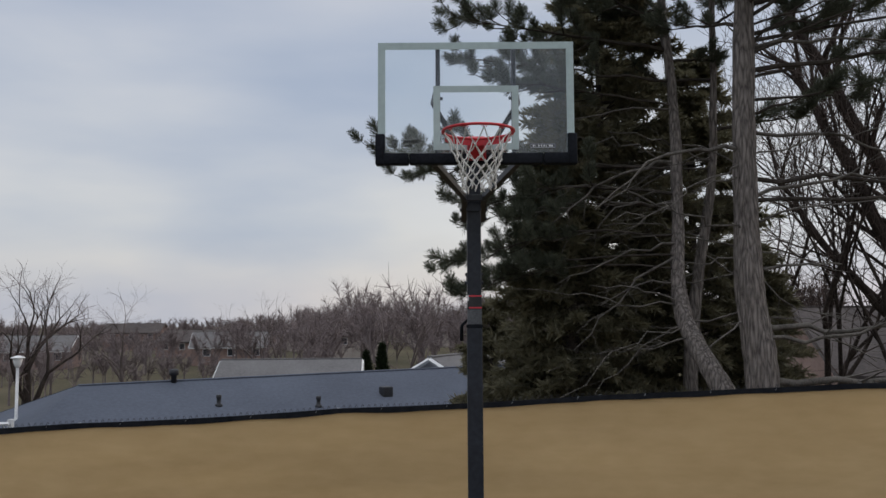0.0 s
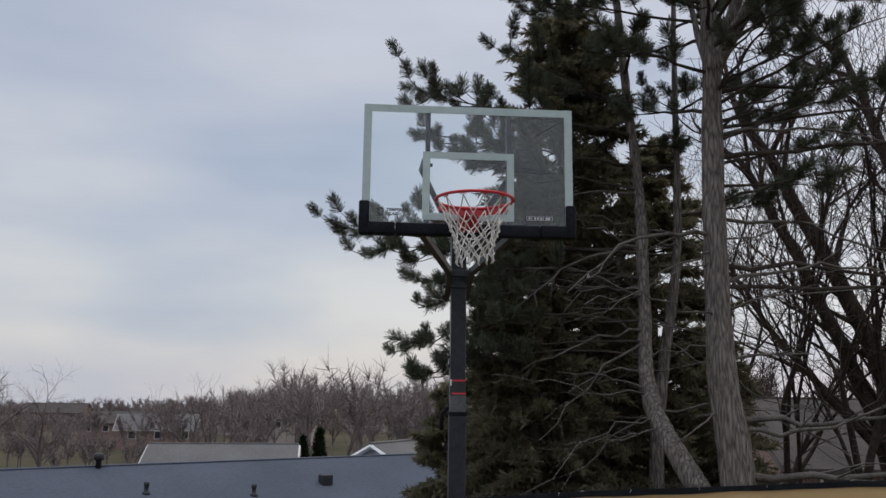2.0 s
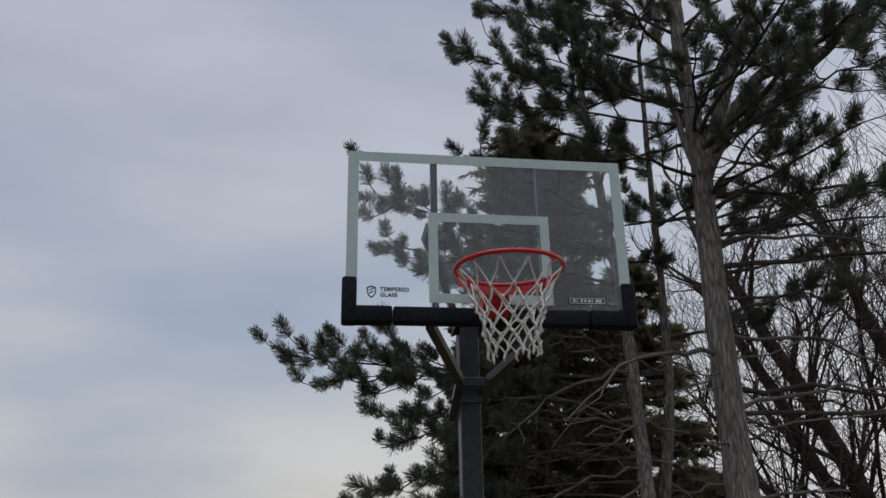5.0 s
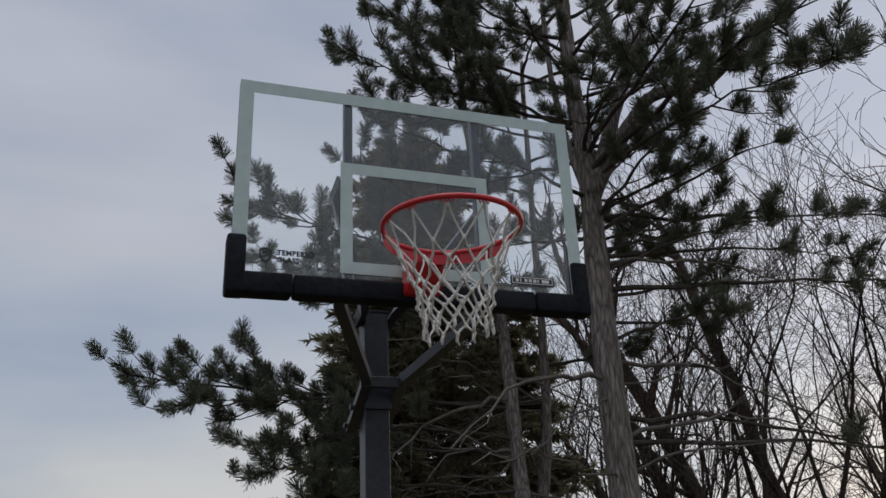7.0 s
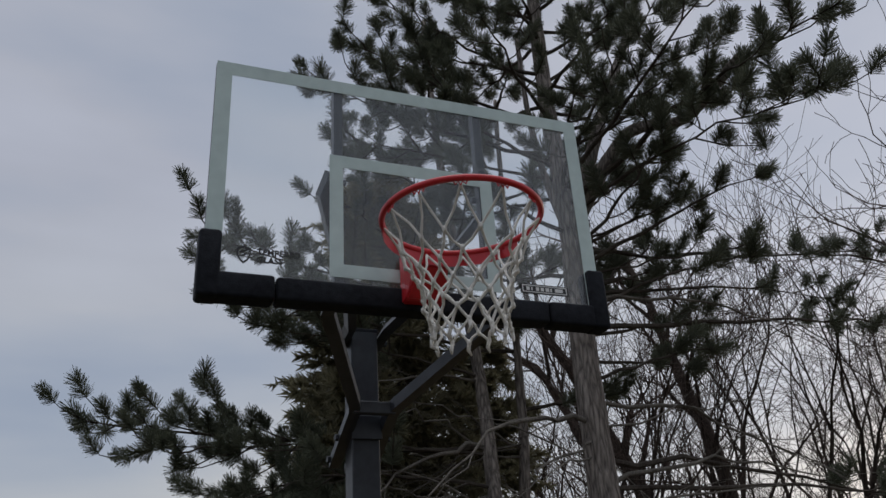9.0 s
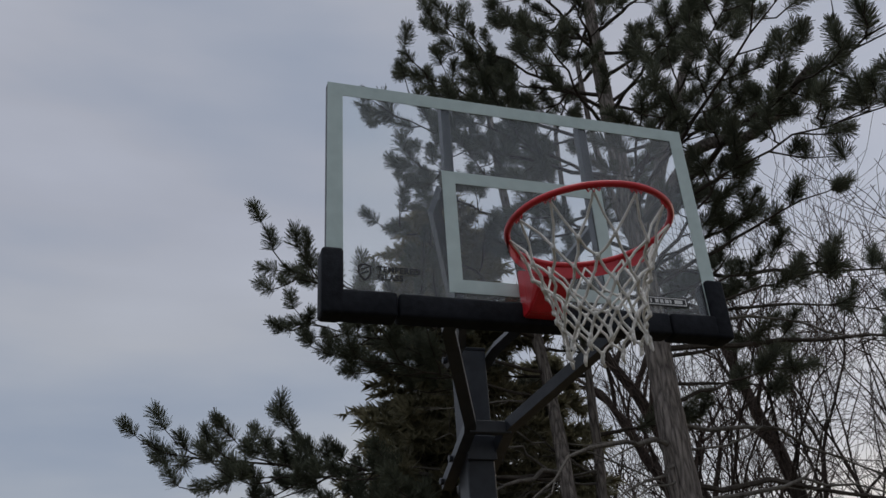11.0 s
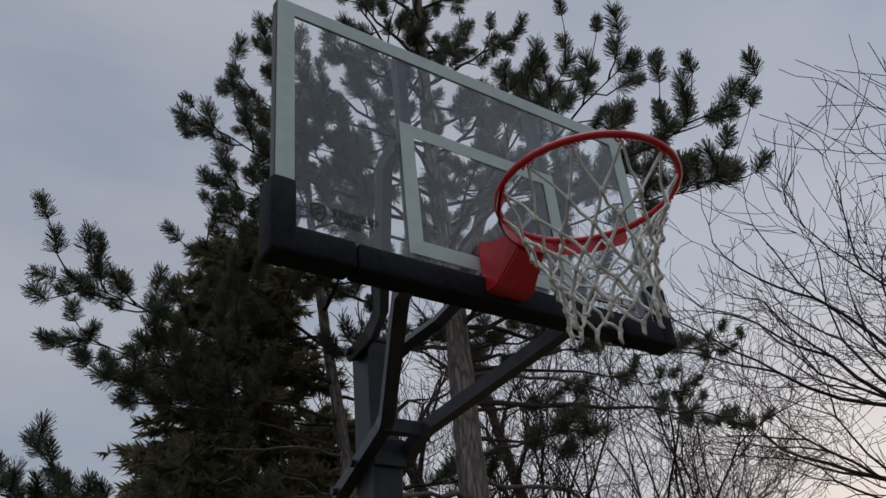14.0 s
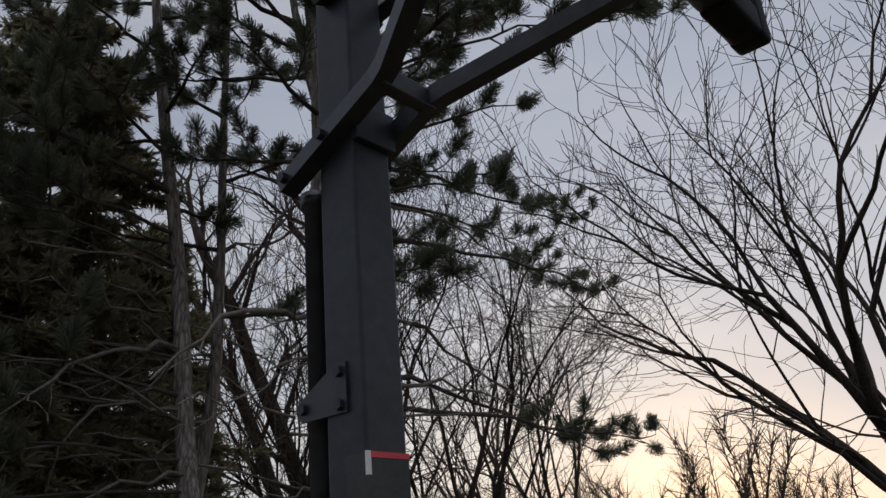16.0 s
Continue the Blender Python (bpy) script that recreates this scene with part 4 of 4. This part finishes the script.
STEMS = (((12.9, 14.0, -1.6), (10.58, 14.00, 4.33), (8.03, 14.00, 9.24), 0.31),
         ((12.5, 14.2, -1.6), (9.67, 14.00, 4.76), (8.22, 14.40, 7.94), 0.22),
         ((14.2, 13.8, -1.6), (12.03, 13.60, 6.36), (10.52, 13.40, 10.39), 0.24),
         ((13.4, 14.4, -1.6), (9.03, 14.00, 3.09), (7.77, 14.20, 5.13), 0.12))
build_leaning_tree()
for at, lean, ln, r, lv, seed, st in (((12.4, 15.4), (-0.12, 0.1), 3.8, 0.22, 5, 22, 1), ((8.6, 15.0), (0.15, 0.0), 3.4, 0.11, 5, 23, 1), ((8.0, 9.6), (-0.06, 0.0), 3.4, 0.10, 5, 24, 2),
                                      ((9.6, 8.6), (-0.22, 0.1), 3.5, 0.11, 5, 25, 2), ((11.5, 9.4), (-0.16, 0.0), 3.5, 0.12, 5, 26, 2), ((13.2, 8.2), (-0.05, 0.15), 3.1, 0.11, 5, 27, 2), ((6.9, 12.5), (0.05, 0.0), 3.2, 0.10, 5, 28, 1),
                                      ((15.4, 1.6), (-0.62, 0.50), 3.9, 0.20, 5, 29, 4), ((15.5, 11.5), (0.0, 0.0), 3.5, 0.14, 5, 30, 2), ((18.0, 15.0), (0.0, 0.0), 4.2, 0.2, 5, 32, 2), ((7.2, 10.6), (0.05, 0.0), 3.3, 0.085, 5, 33, 2)):
    build_bare_tree(at, lean, ln, r, lv, seed, "leafless tree with dark forked branches" if st == 1 else "leafless tree with several dark stems", stems=st, fine=0.0065 if r > 0.18 else 0.0045)

# ---- houses and woods down the slope ----


def gable_house(name, at, turn, half_l, half_w, wall, rise, roof_mat, wall_mat, label, over=0.4, windows=3, hip=0.0, group=""):
    """at is the middle of the base; the ridge runs along local x."""
    h = tagged(new(name), label, "house", group)
    h.matrix_basis = pose(*at, 0, 0, turn)
    trim = roof_mat if roof_mat is M_BROWNROOF else M_WHITEPAINT
    bm = bmesh.new()
    ends = []
    for x in (-half_l, half_l):
        ends.append([bm.verts.new((x, y, z)) for y, z in ((-half_w, -1.0), (-half_w, wall), (0, wall + rise - 0.06), (half_w, wall), (half_w, -1.0))])
    bm.faces.new(ends[0]), bm.faces.new(list(reversed(ends[1])))
    for i in (0, 3, 4):
        bm.faces.new((ends[0][i], ends[1][i], ends[1][(i + 1) % 5], ends[0][(i + 1) % 5]))
    bmesh.ops.recalc_face_normals(bm, faces=bm.faces)
    part("wall", bm, wall_mat, h)
    k = rise / half_w
    for s in (-1, 1):
        bm = bmesh.new()
        q = [(x, s * y, z + dz) for dz in (0, 0.12) for x, y, z in ((-half_l - over, 0, wall + rise), (half_l + over, 0, wall + rise), (half_l + over, half_w + over, wall - over * k), (-half_l - over - hip, half_w + over, wall - over * k))]
        v = [bm.verts.new(p) for p in q]
        for f in ((0, 1, 2, 3), (4, 5, 6, 7), (0, 1, 5, 4), (1, 2, 6, 5), (2, 3, 7, 6), (3, 0, 4, 7)):
            bm.faces.new([v[i] for i in f])
        bmesh.ops.recalc_face_normals(bm, faces=bm.faces)
        part("roof", bm, roof_mat, h)
        part("fascia", box(-half_l - over, half_l + over, s * (half_w + over) - 0.02, s * (half_w + over) + 0.02, wall - over * k - 0.12, wall - over * k + 0.06), trim, h)
    part("ridge_cap", box(-half_l - over, half_l + over, -0.12, 0.12, wall + rise + 0.06, wall + rise + 0.14, 0.02), roof_mat, h)
    if hip:
        bm = bmesh.new()
        v = [bm.verts.new(p) for p in ((-half_l - over, 0, wall + rise + 0.1), (-half_l - over - hip, half_w + over, wall - over * k + 0.1), (-half_l - over - hip, -half_w - over, wall - over * k + 0.1), (-half_l - over, 0, wall + rise - 0.1), (-half_l - over - hip, half_w + over, wall - over * k - 0.05), (-half_l - over - hip, -half_w - over, wall - over * k - 0.05))]
        for q in ((0, 1, 2), (3, 5, 4), (0, 2, 5, 3), (1, 0, 3, 4), (2, 1, 4, 5)):
            bm.faces.new([v[i] for i in q])
        bmesh.ops.recalc_face_normals(bm, faces=bm.faces)
        part("hip_roof", bm, roof_mat, h)
    for x in (() if hip else (-half_l - over,)) + (half_l + over,):
        for s in (-1, 1):
            g = Geo().tube([(x, 0, wall + rise - 0.02), (x, s * (half_w + over), wall - over * k - 0.02)], 0.10, 4)
            finish("rake_board", g.mesh("rake_board"), trim, h)
    for i in range(windows):
        x = -half_l + (i + 0.6) * 2 * half_l / windows
        w = part("window", box(x - 0.6, x + 0.6, -half_w - 0.06, -half_w + 0.02, wall - 1.55, wall - 0.35), M_WHITEPAINT, h)
        part("pane", box(x - 0.5, x + 0.5, -half_w - 0.075, -half_w - 0.061, wall - 1.45, wall - 0.45), M_PANE, w)
    return h


def build_near_house():
    a, b = Vector((-12.05, 21.0, -0.23)), Vector((2.9, 30.44, -0.52))
    mid, turn = (a + b) / 2, math.degrees(math.atan2(b.y - a.y, b.x - a.x))
    wall, rise, half_w = 2.5, 1.55, 4.9
    half_l = (b - a).length / 2 - 0.4
    h = gable_house("house", (mid.x, mid.y, mid.z - 0.14 - wall - rise), turn, half_l, half_w, wall, rise, M_SLATE, M_SIDING, "long low house with a blue-grey shingle roof", windows=5, hip=3.1)
    k = rise / half_w

    def on_roof(x, y):
        return wall + rise + 0.12 - abs(y) * k
    for x, y, kind in ((3.88 - half_l - 0.4, -2.19, "pipe"), (7.09 - half_l - 0.4, -2.76, "pipe"), (9.95 - half_l - 0.4, -2.2, "box"), (2.96 - half_l - 0.4, -0.15, "stack")):
        z = on_roof(x, y)
        if kind == "pipe":
            g = Geo().tube([(x, y, z - 0.05), (x, y, z + 0.04), (x, y, z + 0.06), (x, y, z + 0.22), (x, y, z + 0.24), (x, y, z + 0.34)], [0.13, 0.12, 0.07, 0.07, 0.085, 0.085], 10)
            finish("roof_vent", g.mesh("roof_vent"), M_VENT, h, "black roof vent pipe", True)
        elif kind == "box":
            part("roof_vent", box(x - 0.2, x + 0.2, y - 0.2, y + 0.2, z - 0.1, z + 0.30, 0.05), M_VENT, h, "black square roof vent")
        else:
            g = Geo().tube([(x, y, z - 0.2), (x, y, z + 0.22), (x, y, z + 0.24), (x, y, z + 0.42), (x, y, z + 0.44)], [0.09, 0.09, 0.16, 0.16, 0.1], 10)
            finish("roof_stack", g.mesh("roof_stack"), M_VENT, h, "black capped roof stack", True)


def build_lamp_and_deck():
    lamp = thing("street_lamp", (-13.5, 20.0, ground_height(-13.5, 20)), "slim white lamp post with a pale lantern head", "street lamp")
    z = 0.60 - lamp.location.z
    finish("pole", Geo().tube([(0, 0, -0.2), (0, 0, z - 0.35)], [0.06, 0.045], 8).mesh("pole"), M_WHITEPAINT, lamp, smooth=True)
    finish("globe", Geo().tube([(0, 0, z - 0.36), (0, 0, z - 0.30), (0, 0, z - 0.08)], [0.06, 0.10, 0.15], 10).mesh("globe"), M_LAMP, lamp, smooth=True)
    finish("cap", Geo().tube([(0, 0, z - 0.08), (0, 0, z - 0.05), (0, 0, z)], [0.22, 0.20, 0.05], 10).mesh("cap"), M_WHITEPAINT, lamp, smooth=True)
    deck = thing("deck_railing", (-13.85, 17.6, -0.29), "white painted deck railing with slim balusters", "railing")
    for z in (-1.62, -0.95):
        finish("rail", Geo().tube([(-4, 0.2, z - 0.08), (1.4, 0, z + 0.08)], 0.05, 4).mesh("rail"), M_WHITEPAINT, deck)
    for i in range(28):
        x = -4 + i * 0.2
        z = 0.03 * x + 0.04
        part("baluster", box(x - 0.02, x + 0.02, 0.08, 0.12, -1.7 + z, -0.95 + z), M_WHITEPAINT, deck)
    for x in (-4, -1.3, 1.4):
        part("deck_post", box(x - 0.06, x + 0.06, 0.02, 0.16, -4.2, -0.80 + 0.03 * x), M_WHITEPAINT, deck)


def far_wood(name, band, count, seed, label, size, mat=M_HAZETWIG):
    """Many bare trees far off, joined: a stem, a few limbs and a haze of fine twigs for each."""
    rng, r = random.Random(seed), np.random.RandomState(seed)
    vs, fs, n = [], [], 0
    for i in range(count):
        x, y = band(rng)
        h = size * rng.uniform(0.7, 1.15) * (1 + 0.35 * noise.noise((x * 0.03, y * 0.03, seed)))
        h *= float(np.interp(x / y, [-0.55, -0.42, -0.30, -0.22, -0.14, -0.06], [0.74, 0.70, 0.80, 1.0, 1.25, 1.4]))
        z0, wide = ground_height(x, y), h * rng.uniform(0.32, 0.48)
        fat = 0.00017 * y
        a = r.uniform(0, 6.28, 7)
        base = np.stack([np.zeros(7), np.zeros(7), r.uniform(0.2, 0.45, 7) * h], 1)
        tip = np.stack([np.cos(a) * wide * r.uniform(0.3, 0.9, 7), np.sin(a) * wide * r.uniform(0.3, 0.9, 7), r.uniform(0.65, 0.97, 7) * h], 1)
        m = 380
        k = r.randint(0, 7, m)
        u = r.uniform(0.25, 1.0, (m, 1))
        p = base[k] + (tip[k] - base[k]) * u
        d = r.normal(size=(m, 3)) * 0.75 + np.array([0, 0, 0.45]) + (tip[k] - base[k]) / h
        q = p + d / np.linalg.norm(d, axis=1, keepdims=True) * r.uniform(0.07, 0.20, (m, 1)) * h
        starts = np.concatenate([np.zeros((1, 3)), base, p])
        ends = np.concatenate([np.array([[0.0, 0, 0.75 * h]]), tip, q])
        w = np.concatenate([[0.022 * h], np.full(7, 0.007 * h), np.full(m, 0.0022 * h)]) + fat
        side = np.cross(ends - starts, r.normal(size=starts.shape))
        side *= (w / (np.linalg.norm(side, axis=1) + 1e-9))[:, None]
        v = np.stack([starts - side, starts + side, ends + side * 0.15, ends - side * 0.15], 1).reshape(-1, 3) + (x, y, z0)
        j = np.arange(len(starts))[:, None] * 4 + n
        fs.append(np.concatenate([j + (0, 1, 2), j + (0, 2, 3)]))
        vs.append(v)
        n += len(v)
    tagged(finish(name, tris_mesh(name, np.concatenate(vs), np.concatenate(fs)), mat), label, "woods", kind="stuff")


build_near_house()
build_lamp_and_deck()
gable_house("house", (-9.16, 42.0, -6.0), 4, 3.6, 3.4, 3.6, 1.5, M_GREYROOF, M_WHITEPAINT, "house with a grey roof and white gable", windows=2)
gable_house("house", (22.1, 30.0, -3.7), -4, 7.0, 4.5, 3.2, 2.4, M_BROWNROOF, M_BRICK, "house with a broad brown shingle roof", windows=5)
gable_house("house", (1.18, 34.0, -5.16), 60, 4.0, 3.0, 3.4, 1.6, M_GREYROOF, M_WHITEPAINT, "white gabled house among bare trees", windows=2)
town = random.Random(8)
for x, y, t in ((-62, 120, 10), (-48, 150, -14), (-35, 128, 8), (-30, 175, 20), (-18, 140, -8), (-70, 180, 0), (-44, 210, 12), (-22, 220, -6), (-3, 190, 9), (10, 150, -10), (-85, 140, 15)):
    gable_house("house", (x, y, ground_height(x, y)), t, town.uniform(4.5, 7), town.uniform(3.2, 4.2), town.uniform(2.6, 4.6), town.uniform(1.4, 2.2), town.choice((M_GREYROOF, M_BROWNROOF, M_BROWNROOF)), town.choice((M_SIDING, M_BRICK, M_BRICK, M_BRICK)), "small house with a pitched roof on the far slope", windows=3, group="houses on the far slope")
for x, y, h in ((-5.1, 44.0, 1), (-4.2, 44.3, 1.35)):
    r = np.random.RandomState(int(h * 10))
    bush = thing("arborvitae", (x, y, ground_height(x, y)), "slim dark green columnar evergreen", "tree", "pair of columnar evergreens")
    top = 3.75 + 1.25 * h
    finish("trunk", Geo().tube([(0, 0, -0.2), (0, 0, top * 0.9)], [0.08, 0.02], 6).mesh("trunk"), M_TWIG, bush)
    tips = []
    for _ in range(900):
        u = r.uniform() ** 0.9
        a = r.uniform(0, 6.28)
        rad = 0.55 * (1 - u ** 2.2) * r.uniform(0.7, 1.1) + 0.05
        tips.append(((rad * math.cos(a), rad * math.sin(a), 0.2 + u * (top - 0.3)), (math.cos(a) * 0.5, math.sin(a) * 0.5, 0.7), 1.0))
    finish("crown", needles_mesh("crown", tips, 6, 0.28, 0.07, 2), M_CEDAR, bush)
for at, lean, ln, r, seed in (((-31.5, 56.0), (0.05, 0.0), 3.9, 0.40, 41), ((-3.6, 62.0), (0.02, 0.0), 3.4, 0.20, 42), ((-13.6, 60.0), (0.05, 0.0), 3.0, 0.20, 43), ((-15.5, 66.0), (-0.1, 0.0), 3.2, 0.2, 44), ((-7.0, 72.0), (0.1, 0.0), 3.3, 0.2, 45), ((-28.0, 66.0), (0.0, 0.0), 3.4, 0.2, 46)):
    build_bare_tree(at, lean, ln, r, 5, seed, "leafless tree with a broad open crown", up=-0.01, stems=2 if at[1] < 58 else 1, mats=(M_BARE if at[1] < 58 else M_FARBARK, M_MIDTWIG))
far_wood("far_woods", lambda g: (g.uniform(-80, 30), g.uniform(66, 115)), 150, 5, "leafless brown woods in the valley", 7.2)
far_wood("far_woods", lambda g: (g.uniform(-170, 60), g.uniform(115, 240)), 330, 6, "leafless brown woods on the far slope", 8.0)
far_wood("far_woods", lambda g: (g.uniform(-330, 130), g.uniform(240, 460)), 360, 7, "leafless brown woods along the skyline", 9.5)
far_wood("far_woods", lambda g: (g.uniform(20, 70), g.uniform(18, 70)), 60, 9, "leafless brown woods beyond the pine", 8.0, M_BARETWIG)
